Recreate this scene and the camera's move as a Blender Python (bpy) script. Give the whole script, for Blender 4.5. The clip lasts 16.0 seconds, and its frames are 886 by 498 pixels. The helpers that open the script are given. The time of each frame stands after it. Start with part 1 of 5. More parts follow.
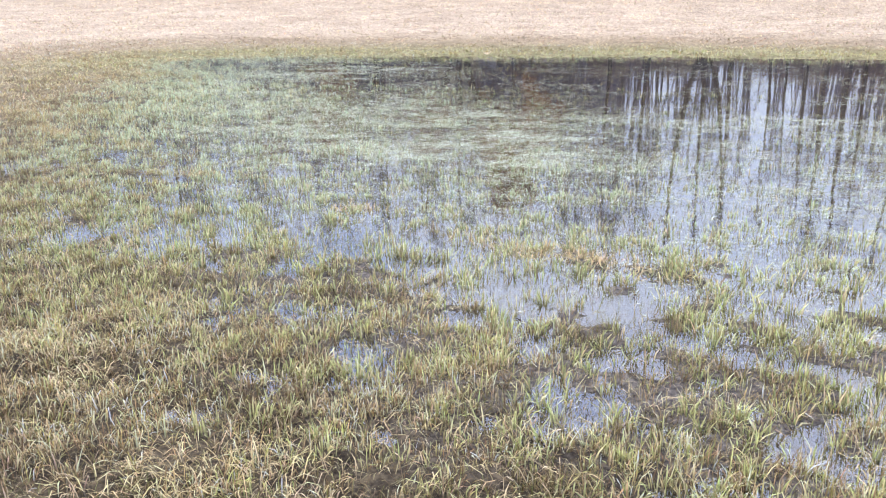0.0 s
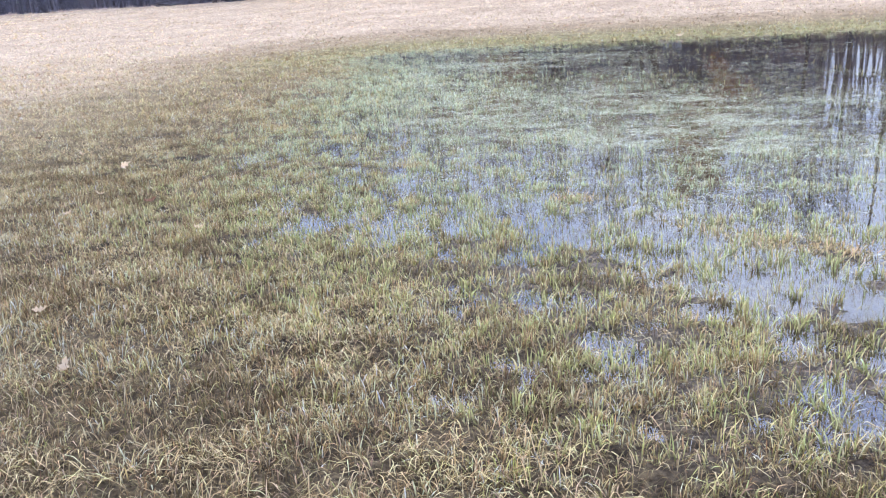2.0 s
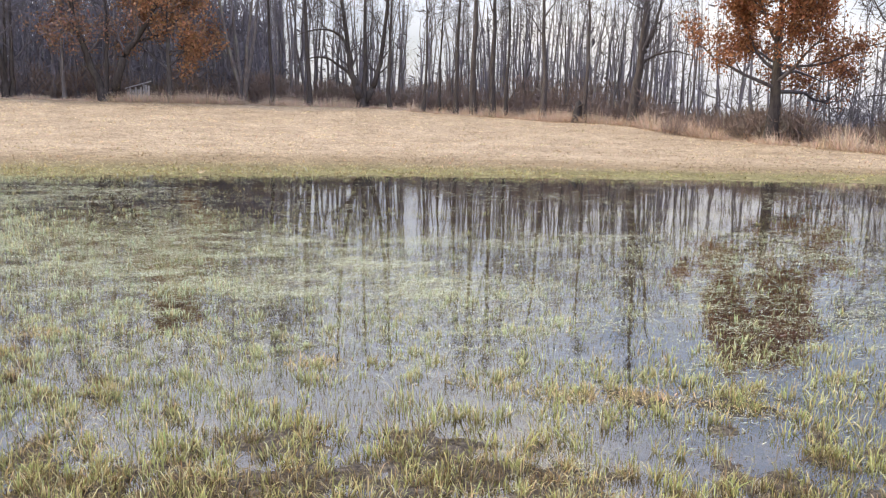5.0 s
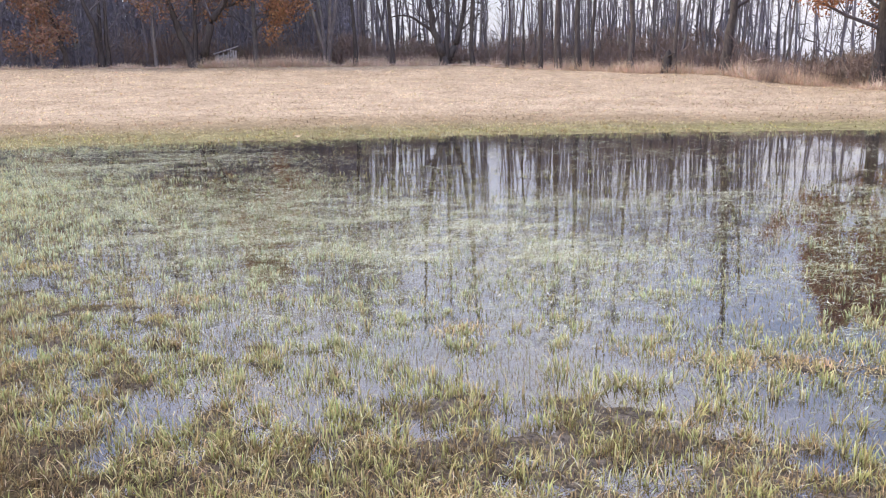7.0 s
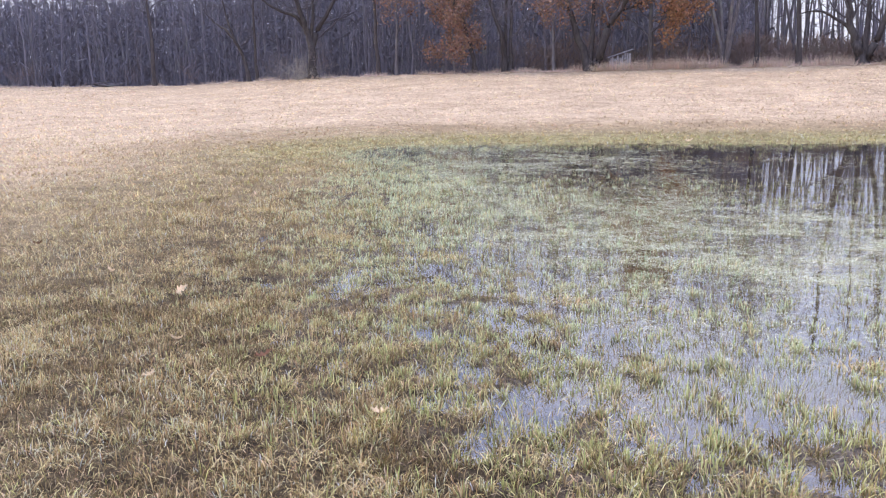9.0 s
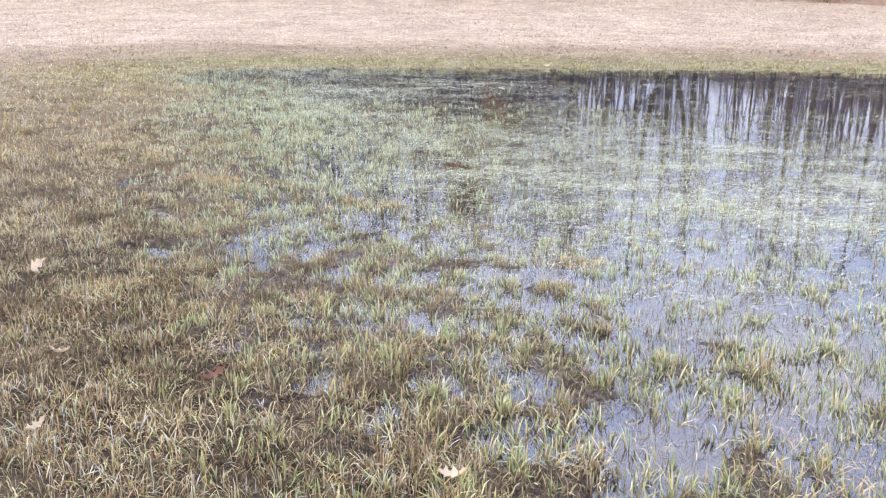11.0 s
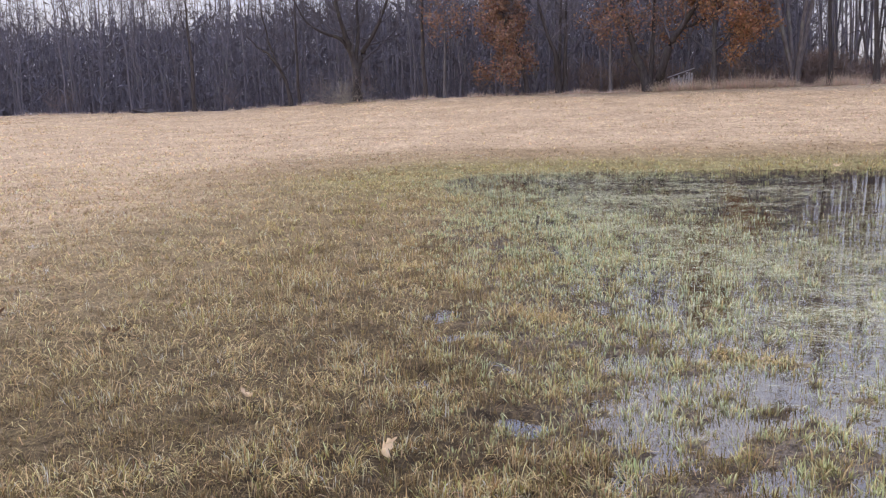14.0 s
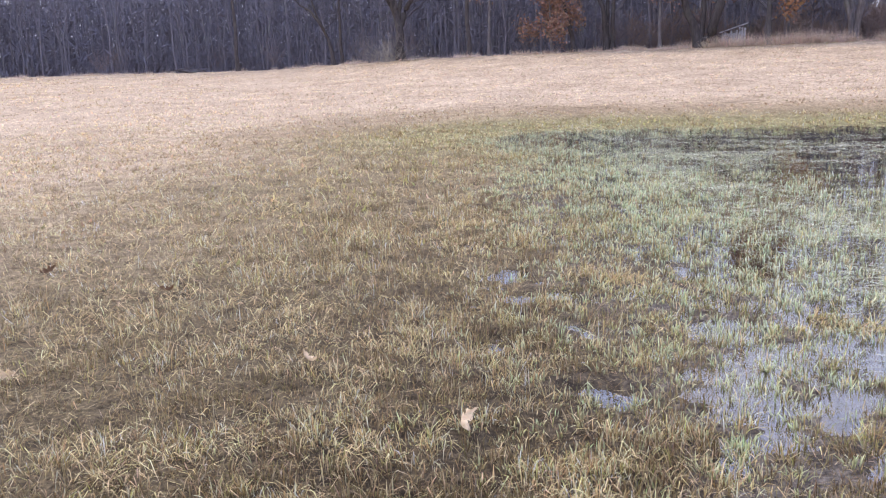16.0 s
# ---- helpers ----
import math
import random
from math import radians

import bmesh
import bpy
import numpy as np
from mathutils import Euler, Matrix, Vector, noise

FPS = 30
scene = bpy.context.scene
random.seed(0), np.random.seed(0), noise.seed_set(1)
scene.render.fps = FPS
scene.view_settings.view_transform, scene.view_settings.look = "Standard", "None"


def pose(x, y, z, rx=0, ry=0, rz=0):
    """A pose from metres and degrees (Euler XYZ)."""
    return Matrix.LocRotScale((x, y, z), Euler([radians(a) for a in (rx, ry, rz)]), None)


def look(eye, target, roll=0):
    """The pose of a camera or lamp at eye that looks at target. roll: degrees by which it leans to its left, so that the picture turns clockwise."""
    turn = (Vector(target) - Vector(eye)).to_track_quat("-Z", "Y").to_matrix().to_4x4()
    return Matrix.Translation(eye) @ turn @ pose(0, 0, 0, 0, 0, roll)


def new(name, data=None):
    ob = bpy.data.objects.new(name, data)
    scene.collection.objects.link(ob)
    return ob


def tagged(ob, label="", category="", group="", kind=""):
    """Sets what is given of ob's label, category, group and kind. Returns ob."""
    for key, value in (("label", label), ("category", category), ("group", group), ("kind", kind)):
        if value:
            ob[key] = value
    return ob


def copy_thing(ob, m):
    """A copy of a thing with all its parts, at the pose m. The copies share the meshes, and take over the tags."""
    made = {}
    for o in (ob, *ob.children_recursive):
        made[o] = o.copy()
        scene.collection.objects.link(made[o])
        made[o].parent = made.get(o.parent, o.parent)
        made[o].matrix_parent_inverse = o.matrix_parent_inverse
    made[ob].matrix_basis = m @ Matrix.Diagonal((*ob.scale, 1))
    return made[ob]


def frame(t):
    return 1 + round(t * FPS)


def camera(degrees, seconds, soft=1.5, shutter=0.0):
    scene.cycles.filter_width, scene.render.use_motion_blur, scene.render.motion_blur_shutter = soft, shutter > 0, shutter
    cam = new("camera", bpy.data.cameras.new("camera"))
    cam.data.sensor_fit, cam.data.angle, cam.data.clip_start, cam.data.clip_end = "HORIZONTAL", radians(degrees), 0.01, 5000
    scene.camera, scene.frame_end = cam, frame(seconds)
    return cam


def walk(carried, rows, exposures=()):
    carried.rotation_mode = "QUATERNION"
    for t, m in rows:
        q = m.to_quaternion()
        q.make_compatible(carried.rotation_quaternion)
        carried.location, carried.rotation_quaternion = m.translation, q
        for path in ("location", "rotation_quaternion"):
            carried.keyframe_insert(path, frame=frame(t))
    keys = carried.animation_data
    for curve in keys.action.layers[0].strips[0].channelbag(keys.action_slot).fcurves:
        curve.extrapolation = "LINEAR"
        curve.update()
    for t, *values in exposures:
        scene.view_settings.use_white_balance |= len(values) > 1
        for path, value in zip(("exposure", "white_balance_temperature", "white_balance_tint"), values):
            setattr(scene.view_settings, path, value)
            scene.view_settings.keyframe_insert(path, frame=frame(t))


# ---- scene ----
cam = camera(55.7, 16.0, 1.2)
PATH = [
    (0, (1.829, 0.203, 1.512), (1.403, 2.075, 0.952), -0.4),
    (0.5, (1.823, 0.205, 1.516), (1.353, 2.066, 0.955), -0.2),
    (1, (1.806, 0.204, 1.519), (1.257, 2.048, 0.973), -0.4),
    (1.5, (1.743, 0.177, 1.508), (1.017, 1.948, 0.926), -0.5),
    (2, (1.506, 0.119, 1.526), (0.690, 1.853, 0.954), -3.7),
    (2.5, (1.266, 0.110, 1.548), (0.528, 1.891, 1.015), -5.7),
    (3, (0.934, 0.318, 1.508), (0.423, 2.172, 0.960), -2.6),
    (3.5, (0.546, 0.442, 1.503), (0.275, 2.365, 1.025), 1.0),
    (4, (0.159, 0.551, 1.545), (0.037, 2.499, 1.110), 0.1),
    (4.5, (-0.187, 0.736, 1.559), (-0.223, 2.713, 1.258), -0.8),
    (5, (-0.482, 0.878, 1.537), (-0.072, 2.814, 1.245), 1.1),
    (5.2, (-0.603, 0.901, 1.538), (-0.014, 2.785, 1.216), 1.3),
    (5.5, (-0.697, 0.922, 1.541), (0.079, 2.733, 1.199), 1.3),
    (5.8, (-0.764, 0.941, 1.549), (0.066, 2.725, 1.191), 1.1),
    (6.1, (-0.811, 0.960, 1.560), (-0.029, 2.763, 1.189), 0.7),
    (6.4, (-0.840, 0.975, 1.570), (-0.190, 2.828, 1.190), 0.3),
    (6.7, (-0.859, 0.987, 1.579), (-0.404, 2.895, 1.192), -0.3),
    (7, (-0.872, 0.994, 1.584), (-0.653, 2.942, 1.191), -0.8),
    (7.3, (-0.883, 0.995, 1.583), (-0.916, 2.955, 1.186), -1.2),
    (7.5, (-0.897, 0.993, 1.572), (-1.096, 2.942, 1.170), -1.7),
    (8, (-0.889, 1.038, 1.585), (-1.334, 2.947, 1.189), -1.7),
    (8.5, (-0.882, 1.059, 1.594), (-1.453, 2.939, 1.221), -1.6),
    (8.7, (-0.884, 1.075, 1.593), (-1.495, 2.944, 1.226), -1.3),
    (9.1, (-0.980, 1.171, 1.580), (-1.637, 3.022, 1.204), -1.1),
    (9.5, (-1.219, 1.384, 1.550), (-1.862, 3.233, 1.141), -0.9),
    (9.9, (-1.532, 1.657, 1.513), (-2.110, 3.518, 1.059), -0.8),
    (10.3, (-1.849, 1.936, 1.479), (-2.321, 3.815, 0.982), -0.6),
    (10.6, (-2.050, 2.115, 1.461), (-2.419, 4.010, 0.940), -0.3),
    (10.8, (-2.149, 2.207, 1.455), (-2.442, 4.113, 0.924), -0.1),
    (11, (-2.286, 2.337, 1.446), (-2.499, 4.250, 0.902), 0.4),
    (11.5, (-2.657, 2.598, 1.459), (-2.738, 4.529, 0.946), 0.9),
    (12, (-2.890, 2.854, 1.448), (-3.015, 4.795, 0.981), -0.6),
    (12.5, (-3.180, 3.079, 1.482), (-3.558, 4.999, 1.071), -1.8),
    (13, (-3.432, 3.203, 1.503), (-4.004, 5.085, 1.139), -1.6),
    (13.5, (-3.478, 3.294, 1.522), (-4.159, 5.146, 1.195), -1.2),
    (14, (-3.464, 3.306, 1.518), (-4.182, 5.146, 1.203), -1.6),
    (14.5, (-3.477, 3.320, 1.516), (-4.215, 5.149, 1.185), -2.0),
    (15, (-3.485, 3.334, 1.512), (-4.272, 5.139, 1.164), -2.6),
    (15.5, (-3.517, 3.405, 1.481), (-4.344, 5.183, 1.086), -2.0),
    (16, (-3.751, 3.552, 1.438), (-4.555, 5.338, 1.034), -1.9),
]
EXPOSURES = [(0, 0.8, 7100, 6), (2.5, 0.6, 6600, 7), (3, 0.56, 6650, 7), (3.6, 0.66, 6600, 4), (4.3, 0.46, 7340, 6), (5.0, 0.34, 8500, 5), (5.3, 0.3, 9000, 5), (7.3, 0.44, 7640, 11), (8.7, 0.5, 7340, 13), (11, 0.7, 7000, 11), (12, 0.7, 6950, 12), (13, 0.44, 7100, 13), (14.0, 0.06, 8200, 12), (15.5, 0.13, 8050, 12), (16, 0.44, 7240, 13)]
walk(cam, [(t, look(eye, target, roll)) for t, eye, target, roll in PATH], EXPOSURES)

# ---- world, sun ----
SUN_EL, SUN_AZ = 40.0, -78.0          # degrees; azimuth clockwise from +y
world = bpy.data.worlds.new("overcast_sky")
scene.world = world
world.use_nodes = True
wt = world.node_tree
wt.nodes.clear()


def node(tree, kind, **sockets):
    n = tree.nodes.new(kind)
    for key, value in sockets.items():
        n.inputs[key.replace("_", " ")].default_value = value
    return n


w_out = wt.nodes.new("ShaderNodeOutputWorld")
w_sky = wt.nodes.new("ShaderNodeTexSky")
w_sky.sky_type = "NISHITA"
w_sky.sun_disc = False
w_sky.sun_elevation = radians(SUN_EL)
w_sky.sun_rotation = radians(SUN_AZ)
w_sky.air_density, w_sky.dust_density = 1.0, 2.0
w_blue = node(wt, "ShaderNodeBackground", Strength=0.12)
w_cloud = node(wt, "ShaderNodeBackground", Strength=0.86)
w_co = wt.nodes.new("ShaderNodeTexCoord")
w_map = wt.nodes.new("ShaderNodeMapping")
w_map.inputs["Scale"].default_value = (1.0, 1.0, 2.4)
w_noise = node(wt, "ShaderNodeTexNoise", Scale=2.2, Detail=5.0, Roughness=0.55)
w_ramp = wt.nodes.new("ShaderNodeValToRGB")
w_ramp.color_ramp.elements[0].position, w_ramp.color_ramp.elements[0].color = 0.38, (0.46, 0.58, 0.96, 1)
w_ramp.color_ramp.elements[1].position, w_ramp.color_ramp.elements[1].color = 0.62, (0.92, 0.93, 1.0, 1)
w_mixf = wt.nodes.new("ShaderNodeMapRange")
for key, value in (("From Min", 0.32), ("From Max", 0.5), ("To Min", 0.55), ("To Max", 0.95)):
    w_mixf.inputs[key].default_value = value
w_mix = wt.nodes.new("ShaderNodeMixShader")
wt.links.new(w_co.outputs["Generated"], w_map.inputs["Vector"])
wt.links.new(w_map.outputs["Vector"], w_noise.inputs["Vector"])
wt.links.new(w_noise.outputs["Fac"], w_ramp.inputs["Fac"])
wt.links.new(w_noise.outputs["Fac"], w_mixf.inputs["Value"])
w_sep = wt.nodes.new("ShaderNodeSeparateXYZ")
w_lift = wt.nodes.new("ShaderNodeMapRange")      # an overcast sky brightens towards the zenith
w_lift.interpolation_type = "SMOOTHSTEP"
for key, value in (("From Min", 0.02), ("From Max", 0.6), ("To Min", 0.98), ("To Max", 2.85)):
    w_lift.inputs[key].default_value = value
wt.links.new(w_co.outputs["Generated"], w_sep.inputs["Vector"])
wt.links.new(w_sep.outputs["Z"], w_lift.inputs["Value"])
wt.links.new(w_lift.outputs["Result"], w_cloud.inputs["Strength"])
w_high = wt.nodes.new("ShaderNodeMapRange")      # thin cloud overhead lets the blue through
w_high.interpolation_type = "SMOOTHSTEP"
for key, value in (("From Min", 0.3), ("From Max", 0.62), ("To Min", 0.0), ("To Max", 1.0)):
    w_high.inputs[key].default_value = value
wt.links.new(w_sep.outputs["Z"], w_high.inputs["Value"])
w_tint = wt.nodes.new("ShaderNodeMix")
w_tint.data_type, w_tint.blend_type = "RGBA", "MULTIPLY"
wt.links.new(w_high.outputs["Result"], w_tint.inputs[0])
w_low = wt.nodes.new("ShaderNodeMapRange")       # pale haze along the horizon
for key, value in (("From Min", 0.08), ("From Max", 0.2), ("To Min", 0.75), ("To Max", 0.0)):
    w_low.inputs[key].default_value = value
wt.links.new(w_sep.outputs["Z"], w_low.inputs["Value"])
w_haze = wt.nodes.new("ShaderNodeMix")
w_haze.data_type = "RGBA"
wt.links.new(w_low.outputs["Result"], w_haze.inputs[0])
wt.links.new(w_ramp.outputs["Color"], w_haze.inputs[6])
w_haze.inputs[7].default_value = (0.70, 0.75, 0.97, 1)
w_gap = wt.nodes.new("ShaderNodeValToRGB")       # a clearer belt of blue above the haze
w_gap.color_ramp.elements.new(0.7)
w_gap.color_ramp.elements.new(0.8)
for k, (p, v) in enumerate(((0.1, 0.0), (0.17, 0.6), (0.32, 0.5), (0.42, 0.0))):
    w_gap.color_ramp.elements[k].position = p
    w_gap.color_ramp.elements[k].color = (v, v, v, 1)
wt.links.new(w_sep.outputs["Z"], w_gap.inputs["Fac"])
w_belt = wt.nodes.new("ShaderNodeMix")
w_belt.data_type = "RGBA"
wt.links.new(w_gap.outputs["Color"], w_belt.inputs[0])
wt.links.new(w_haze.outputs[2], w_belt.inputs[6])
w_belt.inputs[7].default_value = (0.5, 0.64, 1.0, 1)
wt.links.new(w_belt.outputs[2], w_tint.inputs[6])
w_tint.inputs[7].default_value = (0.6, 0.7, 0.97, 1)
wt.links.new(w_tint.outputs[2], w_cloud.inputs["Color"])
wt.links.new(w_sky.outputs["Color"], w_blue.inputs["Color"])
wt.links.new(w_mixf.outputs["Result"], w_mix.inputs["Fac"])
wt.links.new(w_blue.outputs["Background"], w_mix.inputs[1])
wt.links.new(w_cloud.outputs["Background"], w_mix.inputs[2])
wt.links.new(w_mix.outputs["Shader"], w_out.inputs["Surface"])

sun_data = bpy.data.lights.new("sun", "SUN")
sun_data.energy, sun_data.angle, sun_data.color = 2.2, radians(12), (1.0, 0.97, 0.92)
sun = new("sun", sun_data)
saz, sel = radians(SUN_AZ), radians(SUN_EL)
sun_dir = Vector((math.sin(saz) * math.cos(sel), math.cos(saz) * math.cos(sel), math.sin(sel)))
sun.matrix_world = look(sun_dir * 60, (0, 0, 0))


# ---- materials ----
def material(name):
    m = bpy.data.materials.new(name)
    m.use_nodes = True
    m.node_tree.nodes.clear()
    out = m.node_tree.nodes.new("ShaderNodeOutputMaterial")
    return m, m.node_tree, out


def ramp(tree, stops):
    r = tree.nodes.new("ShaderNodeValToRGB")
    while len(r.color_ramp.elements) < len(stops):
        r.color_ramp.elements.new(0.5)
    for e, (p, c) in zip(r.color_ramp.elements, stops):
        e.position, e.color = p, (*c, 1)
    return r


def mix_color(tree, a, b, fac, mode="MULTIPLY"):
    m = tree.nodes.new("ShaderNodeMix")
    m.data_type, m.blend_type = "RGBA", mode
    for sock, v in ((m.inputs[0], fac), (m.inputs[6], a), (m.inputs[7], b)):
        if isinstance(v, bpy.types.NodeSocket):
            tree.links.new(v, sock)
        elif isinstance(v, float):
            sock.default_value = v
        else:
            sock.default_value = (*v, 1)
    return m.outputs[2]


def blade_material(name, rough=0.55, translucent=0.3, grain=60.0):
    """Leaf tint from the mesh, with fine mottling, partly translucent."""
    m, t, out = material(name)
    tint = t.nodes.new("ShaderNodeVertexColor")
    tint.layer_name = "tint"
    n1 = node(t, "ShaderNodeTexNoise", Scale=grain, Detail=3.0)
    geo = t.nodes.new("ShaderNodeNewGeometry")
    t.links.new(geo.outputs["Position"], n1.inputs["Vector"])
    r1 = ramp(t, ((0.25, (0.72, 0.72, 0.72)), (0.75, (1.2, 1.2, 1.15))))
    t.links.new(n1.outputs["Fac"], r1.inputs["Fac"])
    col = mix_color(t, tint.outputs["Color"], r1.outputs["Color"], 1.0)
    p = node(t, "ShaderNodeBsdfPrincipled", Roughness=rough)
    p.inputs["Specular IOR Level"].default_value = 0.1
    t.links.new(col, p.inputs["Base Color"])
    tr = t.nodes.new("ShaderNodeBsdfTranslucent")
    t.links.new(col, tr.inputs["Color"])
    mx = node(t, "ShaderNodeMixShader", Fac=translucent)
    t.links.new(p.outputs[0], mx.inputs[1])
    t.links.new(tr.outputs[0], mx.inputs[2])
    t.links.new(mx.outputs[0], out.inputs["Surface"])
    return m


def bark_material(name, dark, light, scale=9.0, lichen=(0.2, 0.22, 0.17)):
    m, t, out = material(name)
    co = t.nodes.new("ShaderNodeTexCoord")
    mp = t.nodes.new("ShaderNodeMapping")
    mp.inputs["Scale"].default_value = (1.0, 1.0, 0.22)
    t.links.new(co.outputs["Object"], mp.inputs["Vector"])
    n1 = node(t, "ShaderNodeTexNoise", Scale=scale, Detail=6.0, Roughness=0.65)
    n2 = node(t, "ShaderNodeTexNoise", Scale=0.9, Detail=3.0)
    t.links.new(mp.outputs["Vector"], n1.inputs["Vector"])
    t.links.new(co.outputs["Object"], n2.inputs["Vector"])
    r1 = ramp(t, ((0.3, dark), (0.7, light)))
    t.links.new(n1.outputs["Fac"], r1.inputs["Fac"])
    r2 = ramp(t, ((0.52, (0, 0, 0)), (0.75, (0.6, 0.6, 0.6))))
    t.links.new(n2.outputs["Fac"], r2.inputs["Fac"])
    col = mix_color(t, r1.outputs["Color"], lichen, r2.outputs["Color"], "MIX")
    info = t.nodes.new("ShaderNodeObjectInfo")
    r3 = ramp(t, ((0.0, (0.75, 0.75, 0.75)), (1.0, (1.25, 1.22, 1.2))))
    t.links.new(info.outputs["Random"], r3.inputs["Fac"])
    col = mix_color(t, col, r3.outputs["Color"], 1.0)
    p = node(t, "ShaderNodeBsdfPrincipled", Roughness=0.9)
    p.inputs["Specular IOR Level"].default_value = 0.2
    b = node(t, "ShaderNodeBump", Strength=0.6, Distance=0.03)
    t.links.new(n1.outputs["Fac"], b.inputs["Height"])
    t.links.new(col, p.inputs["Base Color"])
    t.links.new(b.outputs["Normal"], p.inputs["Normal"])
    t.links.new(p.outputs[0], out.inputs["Surface"])
    return m


def ground_material():
    m, t, out = material("field_soil_and_thatch")
    tint = t.nodes.new("ShaderNodeVertexColor")
    tint.layer_name = "tint"
    geo = t.nodes.new("ShaderNodeNewGeometry")
    mp = t.nodes.new("ShaderNodeMapping")
    mp.inputs["Scale"].default_value = (1.0, 1.0, 0.3)
    t.links.new(geo.outputs["Position"], mp.inputs["Vector"])
    big = node(t, "ShaderNodeTexNoise", Scale=0.35, Detail=6.0, Roughness=0.62)
    mid = node(t, "ShaderNodeTexNoise", Scale=2.3, Detail=5.0, Roughness=0.7)
    fine = node(t, "ShaderNodeTexNoise", Scale=42.0, Detail=4.0, Roughness=0.7)
    for n in (big, mid, fine):
        t.links.new(mp.outputs["Vector"], n.inputs["Vector"])
    rb = ramp(t, ((0.3, (0.80, 0.77, 0.74)), (0.7, (1.16, 1.16, 1.16))))
    rm = ramp(t, ((0.32, (0.58, 0.54, 0.50)), (0.5, (1.0, 1.0, 1.0)), (0.72, (1.16, 1.16, 1.15))))
    rf = ramp(t, ((0.36, (0.36, 0.33, 0.29)), (0.5, (0.9, 0.9, 0.88)), (0.64, (1.6, 1.58, 1.5))))
    speck = node(t, "ShaderNodeTexNoise", Scale=11.0, Detail=5.0, Roughness=0.75)
    t.links.new(mp.outputs["Vector"], speck.inputs["Vector"])
    rs = ramp(t, ((0.37, (0.52, 0.48, 0.44)), (0.52, (1.0, 1.0, 1.0)), (0.66, (1.3, 1.28, 1.24))))
    col = tint.outputs["Color"]
    for n, r in ((big, rb), (mid, rm), (speck, rs), (fine, rf)):
        t.links.new(n.outputs["Fac"], r.inputs["Fac"])
        col = mix_color(t, col, r.outputs["Color"], 1.0)
    p = node(t, "ShaderNodeBsdfPrincipled", Roughness=0.95)
    p.inputs["Specular IOR Level"].default_value = 0.15
    b = node(t, "ShaderNodeBump", Strength=0.8, Distance=0.02)
    t.links.new(fine.outputs["Fac"], b.inputs["Height"])
    b2 = node(t, "ShaderNodeBump", Strength=0.5, Distance=0.12)
    t.links.new(mid.outputs["Fac"], b2.inputs["Height"])
    t.links.new(b.outputs["Normal"], b2.inputs["Normal"])
    t.links.new(col, p.inputs["Base Color"])
    t.links.new(b2.outputs["Normal"], p.inputs["Normal"])
    t.links.new(p.outputs[0], out.inputs["Surface"])
    return m


def water_material():
    """Clear shallow water, faintly brown, that mirrors the sky."""
    m, t, out = material("still_flood_water")
    geo = t.nodes.new("ShaderNodeNewGeometry")
    n1 = node(t, "ShaderNodeTexNoise", Scale=2.2, Detail=2.0)
    n2 = node(t, "ShaderNodeTexNoise", Scale=16.0, Detail=2.0)
    b1 = node(t, "ShaderNodeBump", Strength=0.025, Distance=0.05)
    b2 = node(t, "ShaderNodeBump", Strength=0.025, Distance=0.01)
    for n, b in ((n1, b1), (n2, b2)):
        t.links.new(geo.outputs["Position"], n.inputs["Vector"])
        t.links.new(n.outputs["Fac"], b.inputs["Height"])
    t.links.new(b1.outputs["Normal"], b2.inputs["Normal"])
    clear = t.nodes.new("ShaderNodeBsdfTransparent")
    clear.inputs["Color"].default_value = (0.70, 0.62, 0.46, 1)
    gloss = node(t, "ShaderNodeBsdfGlossy", Roughness=0.008)
    gloss.inputs["Color"].default_value = (0.95, 0.96, 1.0, 1)
    fr = node(t, "ShaderNodeFresnel", IOR=1.78)
    t.links.new(b2.outputs["Normal"], gloss.inputs["Normal"])
    mx = t.nodes.new("ShaderNodeMixShader")
    t.links.new(fr.outputs["Fac"], mx.inputs["Fac"])
    silt = t.nodes.new("ShaderNodeBsdfDiffuse")
    silt.inputs["Color"].default_value = (0.42, 0.38, 0.36, 1)
    murk = node(t, "ShaderNodeMixShader", Fac=0.03)
    t.links.new(clear.outputs[0], murk.inputs[1])
    t.links.new(silt.outputs[0], murk.inputs[2])
    t.links.new(murk.outputs[0], mx.inputs[1])
    t.links.new(gloss.outputs[0], mx.inputs[2])
    t.links.new(mx.outputs[0], out.inputs["Surface"])
    return m


def paint_material(name, colour, rough=0.7, worn=(0.55, 0.53, 0.5)):
    m, t, out = material(name)
    co = t.nodes.new("ShaderNodeTexCoord")
    n1 = node(t, "ShaderNodeTexNoise", Scale=5.0, Detail=6.0)
    t.links.new(co.outputs["Object"], n1.inputs["Vector"])
    r = ramp(t, ((0.4, colour), (0.8, worn)))
    t.links.new(n1.outputs["Fac"], r.inputs["Fac"])
    p = node(t, "ShaderNodeBsdfPrincipled", Roughness=rough)
    t.links.new(r.outputs["Color"], p.inputs["Base Color"])
    t.links.new(p.outputs[0], out.inputs["Surface"])
    return m


